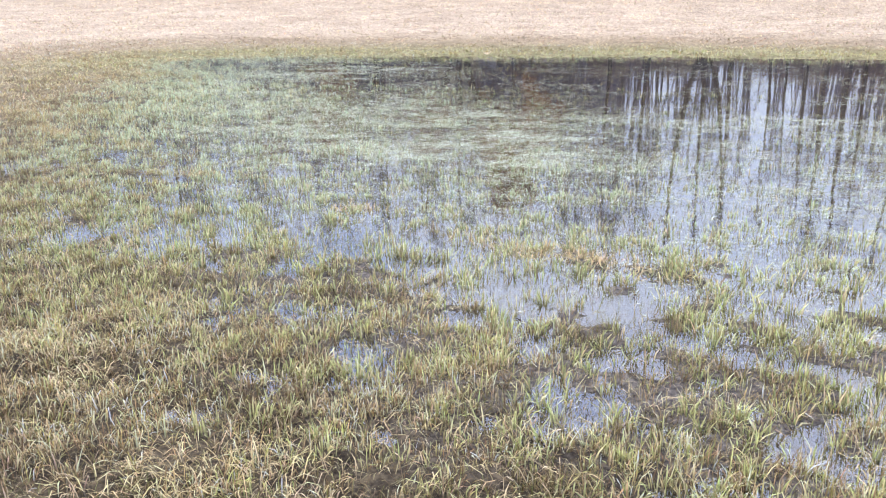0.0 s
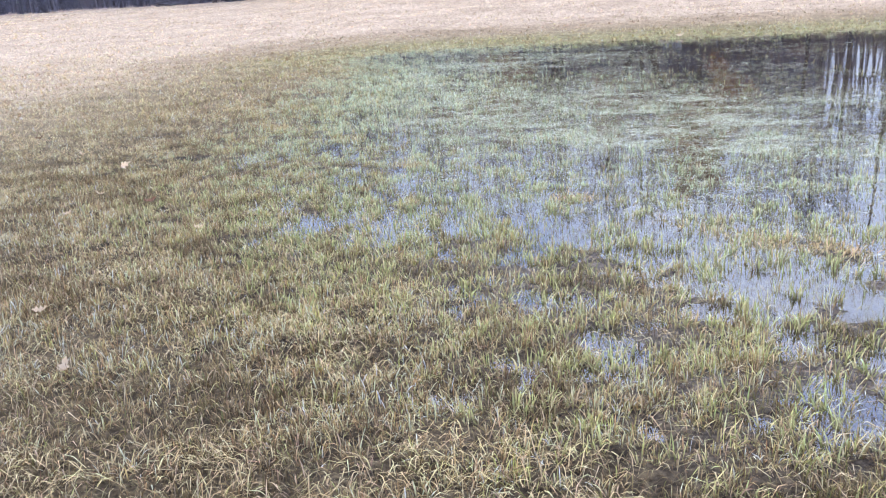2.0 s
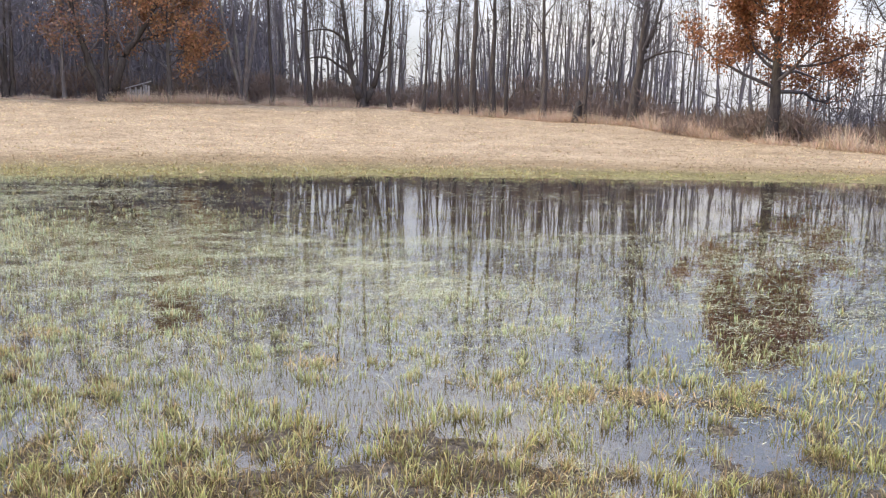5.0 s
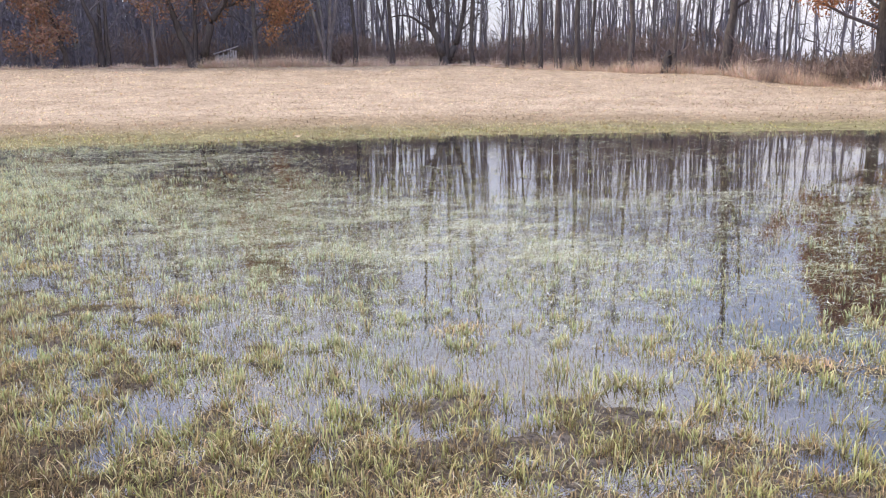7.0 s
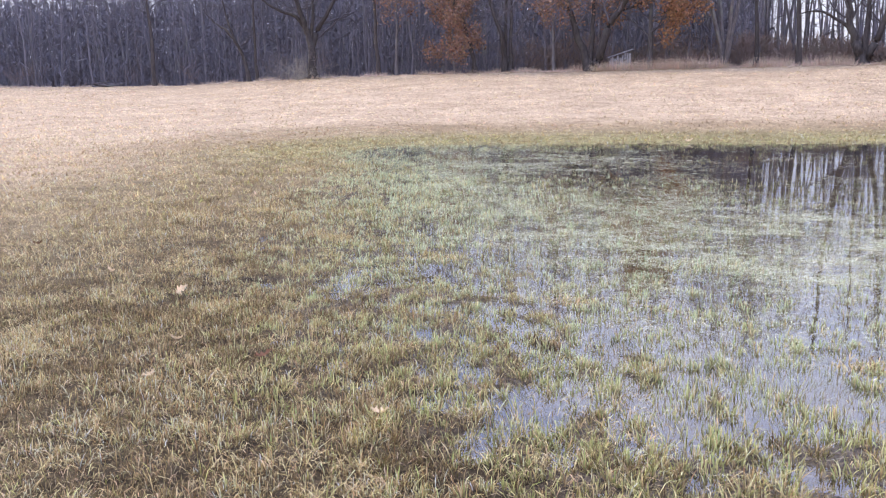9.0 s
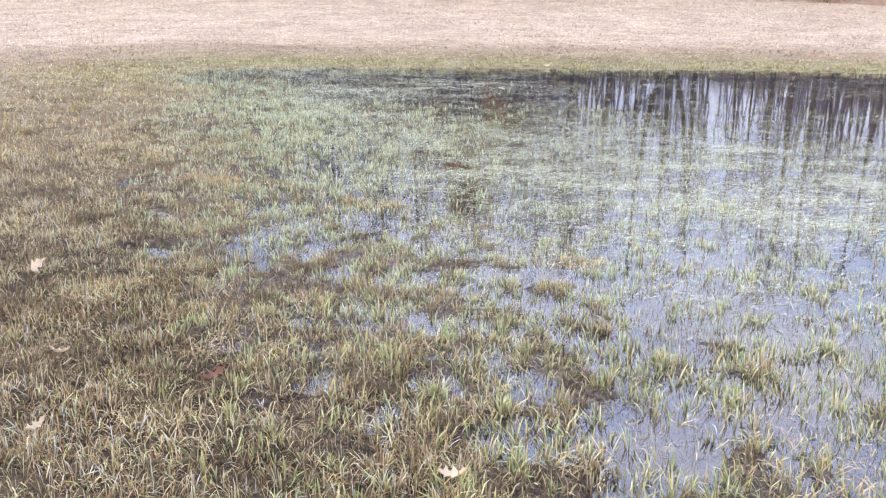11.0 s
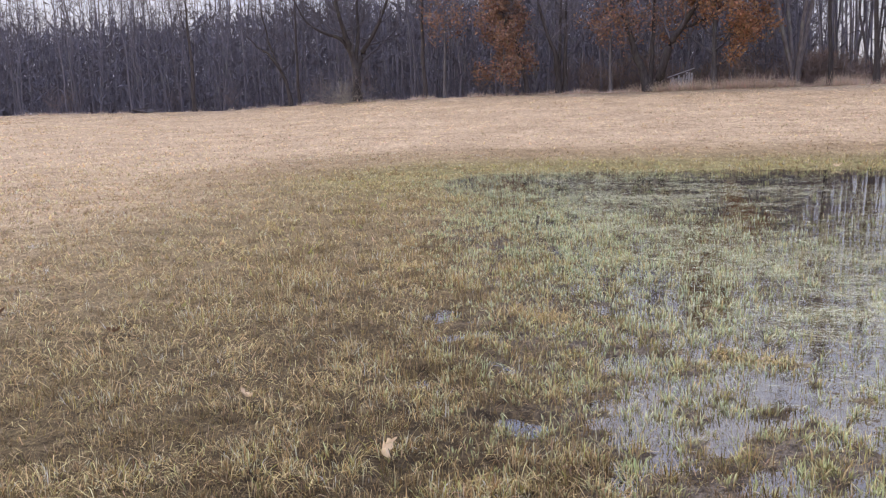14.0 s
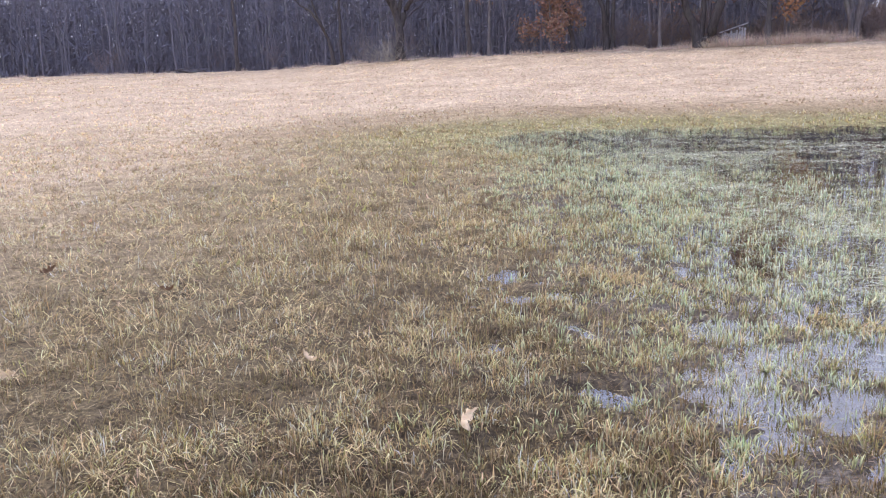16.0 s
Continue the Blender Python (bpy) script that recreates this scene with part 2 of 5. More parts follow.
GROUND = ground_material()
WATER = water_material()
BLADE = blade_material("grass_blade", 0.7)
STRAW = blade_material("dry_straw", 0.7, 0.2)
STUBBLE = blade_material("pale_stubble", 0.8, 0.5)
FLOAT = blade_material("floating_grass_blade", 0.4, 0.15)
OAK_LEAF = blade_material("russet_oak_leaf", 0.6, 0.3, 14.0)
BARK = bark_material("grey_bark", (0.075, 0.065, 0.065), (0.19, 0.17, 0.165))
BARK_HERO = bark_material("black_brown_bark", (0.034, 0.028, 0.027), (0.10, 0.085, 0.08), lichen=(0.12, 0.11, 0.085))
# lightened, faintly blue bark stands in for haze among the trunks
BARK_WOOD = bark_material("hazed_wood_bark", (0.11, 0.102, 0.116), (0.215, 0.2, 0.224))
BARK_DARK = bark_material("dark_bark", (0.065, 0.057, 0.06), (0.17, 0.153, 0.157))
# twigs and their lichen tinted blue-grey to paint in that haze
TWIG = bark_material("haze_grey_twig", (0.118, 0.109, 0.127), (0.212, 0.198, 0.228), lichen=(0.19, 0.19, 0.23))
TWIG_DARK = bark_material("dark_twig", (0.075, 0.067, 0.073), (0.165, 0.15, 0.162), lichen=(0.12, 0.12, 0.11))
TWIG_PALE = bark_material("pale_olive_twig", (0.27, 0.24, 0.2), (0.42, 0.38, 0.32), lichen=(0.36, 0.34, 0.28))
TWIG_RED = bark_material("red_brown_twig", (0.15, 0.108, 0.094), (0.27, 0.20, 0.172))
BOARD = paint_material("white_weathered_board", (0.46, 0.45, 0.46), 0.8, (0.34, 0.32, 0.31))
FENCE = paint_material("faded_red_board", (0.3, 0.19, 0.17), 0.85, (0.22, 0.17, 0.16))
ROOF = paint_material("grey_roof_sheet", (0.28, 0.28, 0.3), 0.6, (0.2, 0.2, 0.2))


# ---- geometry helpers ----
class Geo:
    """Triangles gathered as arrays, with a tint for each vertex."""

    def __init__(self):
        self.v, self.f, self.c, self.n = [], [], [], 0

    def add(self, verts, faces, colours=None):
        verts = np.asarray(verts, dtype=np.float32).reshape(-1, 3)
        self.v.append(verts)
        self.f.append(np.asarray(faces, dtype=np.int32).reshape(-1, 3) + self.n)
        if colours is not None:
            self.c.append(np.asarray(colours, dtype=np.float32).reshape(-1, 3))
        self.n += len(verts)

    def mesh(self, name, mat, smooth=False):
        v, f = np.concatenate(self.v), np.concatenate(self.f)
        me = bpy.data.meshes.new(name)
        me.vertices.add(len(v))
        me.vertices.foreach_set("co", v.ravel())
        me.loops.add(f.size)
        me.loops.foreach_set("vertex_index", f.ravel())
        me.polygons.add(len(f))
        me.polygons.foreach_set("loop_start", np.arange(0, f.size, 3, dtype=np.int32))
        if smooth:
            me.polygons.foreach_set("use_smooth", np.ones(len(f), dtype=bool))
        if self.c:
            c = np.concatenate(self.c)
            at = me.color_attributes.new("tint", "FLOAT_COLOR", "POINT")
            at.data.foreach_set("color", np.concatenate([c, np.ones((len(c), 1), np.float32)], 1).ravel())
        me.update()
        me.materials.append(mat)
        return me


def part(name, me, parent, label=""):
    ob = new(name, me)
    ob.parent = parent
    return tagged(ob, label)


def lattice(ix, iy, seed):
    h = (ix.astype(np.int64) * 374761393 + iy.astype(np.int64) * 668265263 + seed * 1442695041) & 0xFFFFFFFF
    h = ((h ^ (h >> 13)) * 1274126177) & 0xFFFFFFFF
    h = ((h ^ (h >> 16)) * 2246822519) & 0xFFFFFFFF
    return ((h ^ (h >> 15)) & 0xFFFFFF) / float(0xFFFFFF)


def vnoise(x, y, size, seed=1):
    """Smooth noise from 0 to 1 with features of that size in metres."""
    u, v = np.asarray(x) / size, np.asarray(y) / size
    iu, iv = np.floor(u), np.floor(v)
    fu, fv = u - iu, v - iv
    fu, fv = fu * fu * (3 - 2 * fu), fv * fv * (3 - 2 * fv)
    a, b = lattice(iu, iv, seed), lattice(iu + 1, iv, seed)
    c, d = lattice(iu, iv + 1, seed), lattice(iu + 1, iv + 1, seed)
    return (a * (1 - fu) + b * fu) * (1 - fv) + (c * (1 - fu) + d * fu) * fv


def fnoise(x, y, size, seed=1):
    return (vnoise(x, y, size, seed) * 0.55 + vnoise(x, y, size * 0.47, seed + 7) * 0.3
            + vnoise(x, y, size * 0.21, seed + 13) * 0.15)


def sstep(a, b, x):
    u = np.clip((x - a) / (b - a), 0, 1)
    return u * u * (3 - 2 * u)


# ---- the lie of the land ----
# outline of the flooded hollow, and the low ridge of thatch that crosses it
SHORE = [(12.0, -1.5), (5.6, 1.4), (3.2, 2.1), (0.6, 3.4), (-2.0, 4.5), (-3.3, 5.6), (-4.4, 6.7), (-5.2, 8.9), (-6.7, 12.3), (-8.2, 16.4), (-9.8, 19.4),
         (-9.6, 21.2), (-7.7, 21.9), (-3.3, 22.4), (2.5, 22.9), (9.6, 22.2), (19.4, 20.8), (28.9, 18.3), (36.0, 11.5), (34.0, 0.0), (24.0, -4.0)]
RIDGE = [(-5.2, 9.6), (-3.5, 8.35), (-1.6, 7.1), (-0.2, 6.2), (0.5, 5.7), (1.1, 5.3), (1.7, 5.08), (2.1, 4.85), (2.7, 4.6), (4.2, 4.0), (6.0, 3.3)]
# the wheel-worn furrow on the near side of the ridge, where water stands
FURROW = [(-2.2, 5.0), (-1.2, 5.25), (-0.5, 5.7), (0.1, 5.2), (0.9, 4.9), (1.5, 4.45), (2.4, 4.0), (3.4, 3.5)]
# clear puddles between the tufts: x, y, radius
PUDDLES = [(-1.88, 4.9, 0.13), (-1.22, 5.1, 0.18), (-0.7, 5.95, 0.26), (0.0, 5.07, 0.16), (0.92, 5.25, 0.17), (1.21, 4.54, 0.24), (1.71, 4.33, 0.12), (0.17, 2.83, 0.13),
           (0.67, 3.53, 0.06), (0.41, 4.02, 0.07), (-3.91, 7.69, 0.13), (-3.46, 7.69, 0.14), (-3.17, 7.5, 0.14), (-3.26, 6.0, 0.08), (-2.69, 5.2, 0.08), (-2.29, 5.41, 0.11),
           (-2.14, 4.94, 0.1), (-2.92, 6.16, 0.09), (-1.7, 5.95, 0.13), (-1.4, 6.2, 0.13), (-1.45, 5.4, 0.12), (-0.65, 5.2, 0.13), (-1.75, 4.2, 0.06), (-4.48, 7.09, 0.08),
           (-3.32, 6.65, 0.1), (-2.98, 6.71, 0.1), (-3.1, 5.38, 0.09), (-2.58, 5.7, 0.08), (-5.74, 8.96, 0.16), (-5.05, 8.5, 0.15), (-4.18, 8.03, 0.11), (-3.55, 7.25, 0.12), (-4.04, 7.21, 0.09)]
# azimuth from the walk, distance of the wood's edge, height of the field there, distance of the pond's far shore
EDGE = np.array([(-180, 120, 2.0, 60), (-75, 95, 2.3, 40), (-50, 85, 2.5, 24.2), (-37, 78, 2.4, 23.2), (-28, 68, 2.7, 23.2), (-17, 63, 2.75, 23.2),
                 (-9, 62, 2.75, 23.4), (0, 61, 2.7, 23.4), (7, 60, 2.7, 24), (14, 57, 2.2, 24.2), (18, 55, 2.0, 24.2), (24, 52, 1.75, 28),
                 (29, 47, 1.15, 29), (33, 44, 0.95, 30), (40, 42, 0.6, 31), (46, 41, 0.4, 32), (60, 42, 0.5, 34), (90, 60, 0.6, 40), (180, 120, 2.0, 60)])
HUB = (-0.5, 1.0)
TILT = 0.0086                         # water plane tilted, far side higher, so reflections fit the camera's view


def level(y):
    """Height of the water, on the plane tilted to fit the view."""
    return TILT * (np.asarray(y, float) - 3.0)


def seg_dist(x, y, pts, closed=False):
    best = np.full(np.shape(x), 1e9)
    n = len(pts)
    for i in range(n if closed else n - 1):
        ax, ay = pts[i]
        bx, by = pts[(i + 1) % n]
        dx, dy = bx - ax, by - ay
        u = np.clip(((x - ax) * dx + (y - ay) * dy) / (dx * dx + dy * dy), 0, 1)
        best = np.minimum(best, np.hypot(x - ax - u * dx, y - ay - u * dy))
    return best


def shore(x, y):
    """Metres inside (+) or outside (-) the waterline."""
    x, y = np.asarray(x, float), np.asarray(y, float)
    inside = np.zeros(x.shape, bool)
    n = len(SHORE)
    for i in range(n):
        (ax, ay), (bx, by) = SHORE[i], SHORE[(i + 1) % n]
        cross = (ay > y) != (by > y)
        inside ^= cross & (x < (bx - ax) * (y - ay) / (by - ay + 1e-12) + ax)
    d = seg_dist(x, y, SHORE, True)
    return np.where(inside, d, -d)


def edge(x, y):
    az = np.degrees(np.arctan2(np.asarray(x) - HUB[0], np.asarray(y) - HUB[1]))
    return [np.interp(az, EDGE[:, 0], EDGE[:, k]) for k in (1, 2, 3)]


def puddle(x, y):
    """1 in the middle of a puddle, 0 away from all of them."""
    best = np.zeros(np.shape(x))
    for px, py, pr in PUDDLES:
        best = np.maximum(best, np.exp(-(((x - px) ** 2 + (y - py) ** 2) / (1.2 * pr) ** 2)))
    return best


def ground(x, y):
    x, y = np.asarray(x, float), np.asarray(y, float)
    d = shore(x, y)
    near = np.exp(-np.maximum(np.hypot(x, y - 5) - 18, 0) / 8)
    z = np.interp(d, (-40, -6, -2.6, -1.0, 0.3, 1.2, 2.0, 5.0, 12.0), (0.09, 0.075, 0.062, 0.03, 0.008, -0.006, -0.02, -0.05, -0.1)) + 0.013 * sstep(5.6, 4.2, y) * sstep(0.3, 1.5, d) - 0.012 * sstep(7.4, 8.8, y) * sstep(0.2, 1.2, d)
    z = z + near * (0.45 + 0.55 * sstep(-2.2, 0.2, d)) * (1 - 0.5 * sstep(1.8, 3.2, d)) * ((fnoise(x, y, 1.3, 3) - 0.5) * 0.016 + (fnoise(x, y, 0.2, 5) - 0.5) * 0.085 + (vnoise(x, y, 0.11, 6) - 0.5) * 0.03) - 0.042 * puddle(x + 0.34 * (fnoise(x, y, 0.3, 15) - 0.5), y + 0.34 * (fnoise(x, y, 0.3, 16) - 0.5))
    z = z - 0.015 * np.exp(-(seg_dist(x, y, FURROW) / 0.4) ** 2)
    z = z + 0.014 * np.exp(-(seg_dist(x, y, RIDGE) / 0.15) ** 2) * sstep(0.35, 0.75, vnoise(x, y, 0.45, 9)) * np.exp(-np.maximum(y - 8.5, 0))
    z = z + (np.where(z > 0, 0.007 * np.tanh(z / 0.007), z) - z) * sstep(-0.6, 0.5, d)
    z = z - 0.07 * sstep(-0.25, 0.45, d) * sstep(16, 20, y)
    dist, rise, start = edge(x, y)
    r = np.hypot(x - HUB[0], y - HUB[1])
    u = np.clip((r - start) / (dist - start), 0, 1.4)
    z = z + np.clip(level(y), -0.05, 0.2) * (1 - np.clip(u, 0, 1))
    z = z + (rise - 0.1) * np.where(u < 1, u * (0.6 + 0.4 * u), 1.0) * (d < 0)
    z = z + (fnoise(x, y, 9, 21) - 0.5) * 0.22 * np.clip((r - start) / 12, 0, 1) * (d < 0)
    return z


def ground_at(x, y):
    return float(ground(np.array([x]), np.array([y]))[0])


# colours of the plants and soils
STRAW_C = np.array((0.57, 0.425, 0.225))
FIELD_C = np.array((0.445, 0.337, 0.230))
OLIVE_C = np.array((0.255, 0.20, 0.085))
GREEN_C = np.array((0.22, 0.23, 0.09))
LIME_C = np.array((0.40, 0.385, 0.16))
TEAL_C = np.array((0.46, 0.53, 0.35))
PALE_C = np.array((0.62, 0.63, 0.48))
BROWN_C = np.array((0.155, 0.105, 0.065))
MUD_C = np.array((0.115, 0.096, 0.08))
# brown thatch, darkened to carry the shade between the blades
THATCH_SHADE_C = np.array((0.068, 0.05, 0.03))


def blend(a, b, f):
    return a + (b - a) * np.asarray(f)[..., None]


def axis(stops):
    """Grid lines: (from, to, step) stretches."""
    out = []
    for a, b, s in stops:
        out.extend(np.linspace(a, b, max(1, round((b - a) / s)), endpoint=False))
    out.append(stops[-1][1])
    return np.array(out)


def build_ground():
    gx = axis([(-3000, -400, 650), (-400, -120, 40), (-120, -30, 4), (-30, -12, 0.8), (-12, -8, 0.2), (-8, 4, 0.05), (4, 8, 0.2), (8, 40, 0.9), (40, 120, 4),
               (120, 400, 40), (400, 3000, 650)])
    gy = axis([(-3000, -400, 650), (-400, -60, 40), (-60, -3, 3), (-3, 1.5, 0.4), (1.5, 10, 0.05), (10, 16, 0.16), (16, 40, 0.45), (40, 90, 1.6), (90, 140, 5), (140, 400, 40),
               (400, 3000, 650)])
    x, y = np.meshgrid(gx, gy)
    z = ground(x, y)
    d = shore(x, y)
    r = np.hypot(x - HUB[0], y - HUB[1])
    # near ground holds painted shade between tufts; it lightens with distance
    turf = blend(blend(np.broadcast_to(THATCH_SHADE_C, (*x.shape, 3)), np.array((0.105, 0.077, 0.042)), sstep(0.0, 3.0, -d)), np.array((0.23, 0.175, 0.10)), np.maximum(sstep(6, 15, r), 0.6 * sstep(1.0, 4.0, 0.4 - 0.35 * (x + 0.5) - y)))
    c = blend(turf, MUD_C, sstep(-0.6, 0.6, d - 1.0 * sstep(14, 19, y) + (fnoise(x, y, 0.8, 31) - 0.5)))
    c = blend(c, np.array((0.34, 0.24, 0.115)), 0.9 * sstep(0.8, 3.0, d) * sstep(6.0, 9.5, y))
    far = sstep(2.0, 8.0, -d + 3.0 * (fnoise(x, y, 3.0, 33) - 0.5)) * sstep(-9, 3, y - 13 - x * 0.3)
    c = blend(c, FIELD_C, far)
    green = np.exp(-((d + 1.3) / 2.0) ** 2) * sstep(14, 20, y)
    c = blend(c, np.array((0.25, 0.225, 0.10)), 0.8 * green)
    brown = np.exp(-((d + 5.0) / 2.0) ** 2) * sstep(12, 20, y)
    c = blend(c, np.array((0.29, 0.205, 0.12)), 0.8 * brown * (0.4 + 0.6 * fnoise(x, y, 1.5, 35)))
    wood = sstep(0.5, 4.0, r - edge(x, y)[0])
    c = blend(c, BROWN_C * 0.8, wood)
    ny, nx = x.shape
    i = np.arange(ny * nx).reshape(ny, nx)
    a, b, e, f = i[:-1, :-1].ravel(), i[:-1, 1:].ravel(), i[1:, 1:].ravel(), i[1:, :-1].ravel()
    g = Geo()
    g.add(np.stack([x, y, z], -1), np.concatenate([np.stack([a, b, e], 1), np.stack([a, e, f], 1)]), c)
    ob = new("ground", g.mesh("ground", GROUND, True))
    return tagged(ob, "gently sloping hayfield of straw-coloured mown grass and muddy thatch", "field", kind="structure")


def build_water():
    xs, ys = np.linspace(-16, 42, 30), np.linspace(-8, 28, 20)
    x, y = np.meshgrid(xs, ys)
    i = np.arange(x.size).reshape(x.shape)
    a, b, e, f = i[:-1, :-1].ravel(), i[:-1, 1:].ravel(), i[1:, 1:].ravel(), i[1:, :-1].ravel()
    g = Geo()
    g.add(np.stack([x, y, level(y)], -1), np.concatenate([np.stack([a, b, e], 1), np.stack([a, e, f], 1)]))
    ob = new("water", g.mesh("water", WATER))
    return tagged(ob, "still shallow flood water standing in the grass, mirroring trees and sky", "water", kind="structure")


build_ground()
build_water()


# ---- grass ----
WALK_LINE = [(2.0, 0.0), (-0.6, 0.9), (-3.6, 3.3)]


def scatter(rng, box, peak, density):
    """Points in the box (x0, x1, y0, y1): peak per square metre, thinned by density(x, y) from 0 to 1."""
    x0, x1, y0, y1 = box
    n = int(peak * (x1 - x0) * (y1 - y0))
    x, y = rng.uniform(x0, x1, n), rng.uniform(y0, y1, n)
    keep = rng.random(n) < density(x, y)
    return x[keep], y[keep]


def in_view(x, y):
    """The fan of ground before the walk, a margin wide."""
    az = np.degrees(np.arctan2(x + 0.5, y + 3.5))
    return (az > -58) & (az < 52) & (y > 0.4 - 0.35 * (x + 0.5))


def blades(geo, rng, x, y, z, length, width, lean, colour, tip, segments=2, heading=None, flat=False, hook=0.0):
    """Bent, tapered blades standing at x, y, z. lean: 0 upright, 1 lying flat."""
    n = len(x)
    a = rng.uniform(0, 2 * np.pi, n) if heading is None else heading
    face = a + np.pi / 2 + rng.normal(0, 0.5, n)
    sx, sy = np.cos(face) * width / 2, np.sin(face) * width / 2
    hx, hy = np.cos(a), np.sin(a)
    t0 = np.clip(lean * 0.5, 0, 1) * np.pi / 2
    t1 = np.clip(lean * 1.45 + hook, 0, 1.8) * np.pi / 2
    if flat:
        face = a + np.pi / 2
        sx, sy = np.cos(face) * width / 2, np.sin(face) * width / 2
        t0, t1 = np.full(n, np.pi / 2), np.full(n, np.pi / 2)
    side = np.stack([sx, sy, np.zeros(n)], -1)
    p = np.stack([x, y, z], -1)
    v, c = [], []
    for k in range(segments):
        wide = 1.0 if segments == 1 else (0.8, 1.0, 0.8)[k]
        tone = blend(colour, tip, np.full(n, k / segments))
        v += [p - side * wide, p + side * wide]
        c += [tone, tone]
        q = t0 + (t1 - t0) * (k + 0.5) / segments
        p = p + np.stack([hx * np.sin(q), hy * np.sin(q), np.cos(q)], -1) * (length / segments)[:, None]
    v.append(p)
    c.append(tip)
    f = []
    for k in range(segments - 1):
        b = 2 * k
        f += [(b, b + 1, b + 3), (b, b + 3, b + 2)]
    f.append((2 * segments - 2, 2 * segments - 1, 2 * segments))
    idx = (np.arange(n) * (2 * segments + 1))[:, None, None] + np.array(f)[None]
    geo.add(np.stack(v, 1), idx, np.stack(c, 1))


def vary(rng, c, amount=0.22):
    n = len(c)
    return np.clip(c * (1 + rng.normal(0, amount, (n, 1))) * (1 + rng.normal(0, 0.06, (n, 3))), 0.01, 0.9)


def open_water(x, y):
    """1 where the deeper far water carries little grass."""
    bound = np.interp(y, (9, 10.5, 14, 17.5, 24), (1.2, 0.5, -0.1, -1.6, -3.3))
    far = sstep(10.3, 12.2, y + (fnoise(x, y, 4, 51) - 0.5) * 2) * sstep(-0.8, 0.9, x - bound + (fnoise(x, y, 3, 53) - 0.5) * 2)
    east = sstep(1.0, 3.0, x + (y - 7) * 0.4 + (fnoise(x, y, 2.5, 54) - 0.5) * 2) * sstep(5.2, 6.6, y)
    return np.maximum(far, 0.8 * east)


def reach(x, y):
    return seg_dist(x, y, WALK_LINE)


def tufts(rng, x, y, count, radius):
    """Spreads count blades round each tuft centre: positions, outward headings and each blade's tuft."""
    k = rng.poisson(count, len(x)) + 2
    i = np.repeat(np.arange(len(x)), k)
    a = rng.uniform(0, 2 * np.pi, len(i))
    q = np.sqrt(rng.random(len(i))) * np.repeat(radius, k)
    return x[i] + q * np.cos(a), y[i] + q * np.sin(a), a + rng.normal(0, 0.8, len(i)), i


def build_grass():
    rng = np.random.default_rng(11)
    dry, wet, afl, fld = Geo(), Geo(), Geo(), Geo()

    # sward: upright tufts on the drier ground and on the lumps that stand clear of the water
    def sward(x, y):
        r = np.maximum(reach(x, y), 3.2)
        d = shore(x, y)
        z = ground(x, y) - level(y)
        gap = sstep(4, 8, reach(x, y))
        lump = 0.34 - 0.15 * gap + 0.66 * sstep(0.34, 0.58, fnoise(x, y, 0.26, 61) * (1 - gap) + fnoise(x, y, 0.5, 59) * gap)
        clear = 0.06 + 0.94 * sstep(-0.008, 0.002, z + 0.012 * (vnoise(x, y, 0.1, 62) - 0.5))
        return in_view(x, y) * lump * clear * (3.2 / r) ** 1.5 * np.where(d > 0, np.exp(-d / np.interp(y, (3.5, 7), (5.0, 2.0))) * (1 - sstep(-0.004, 0.004, z)) + sstep(-0.004, 0.004, z), 1)

    cx, cy = scatter(rng, (-24, 9, -1.2, 26), 640, sward)
    r0 = reach(cx, cy)
    grow0 = np.clip(r0 / 3.6, 1, 7) ** 0.62
    x, y, head, tuft = tufts(rng, cx, cy, 8, 0.036 * grow0)
    r, grow, n = r0[tuft], grow0[tuft], len(x)
    z = ground(x, y)
    dc = shore(cx, cy)
    green = np.clip(sstep(-1.0, 2.0, dc + (fnoise(cx, cy, 1.3, 63) - 0.5) * 4.0) * 0.52 + 0.4 * (fnoise(cx, cy, 0.8, 64) - 0.52) + rng.normal(0, 0.16, len(cx)), 0.03, 0.9)[tuft]
    hay = sstep(0.2, 5.0, -dc + (fnoise(cx, cy, 2.0, 65) - 0.5) * 4.5)[tuft]
    mood = (rng.normal(1, 0.22 + 0.15 * sstep(4, 8, r0), len(cx)).clip(0.35) * (0.42 + 0.8 * sstep(0.35, 0.62, fnoise(cx, cy, 0.28, 67)) + 0.25 * fnoise(cx, cy, 1.3, 68)))[tuft]
    pick, shade = rng.random(n), rng.random(n)
    fresh = blend(np.broadcast_to(np.array((0.30, 0.285, 0.085)), (n, 3)), np.array((0.74, 0.67, 0.25)), shade ** 1.4)
    dead = blend(np.broadcast_to(np.array((0.40, 0.272, 0.122)), (n, 3)), np.array((0.92, 0.69, 0.41)), shade ** (1.8 - 1.2 * hay))
    col = np.where((pick < green)[:, None], fresh, dead)
    col = np.where((rng.random(n) < 0.2)[:, None], blend(np.broadcast_to(np.array((0.20, 0.125, 0.06)), (n, 3)), np.array((0.40, 0.25, 0.12)), rng.random(n)), col)
    col = np.where((rng.random(n) < 0.06 + 0.16 * hay)[:, None], np.array((0.86, 0.68, 0.43)), col)
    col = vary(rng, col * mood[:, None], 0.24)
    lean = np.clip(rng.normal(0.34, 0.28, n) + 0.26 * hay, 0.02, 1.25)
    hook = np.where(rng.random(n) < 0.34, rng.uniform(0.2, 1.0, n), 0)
    # roots darkened to put the shade low in the tufts into their colour
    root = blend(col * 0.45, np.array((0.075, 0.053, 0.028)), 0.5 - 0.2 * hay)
    tall = (rng.uniform(0.7, 1.3, len(cx)) * (0.7 + 0.7 * fnoise(cx, cy, 0.5, 66)))[tuft]
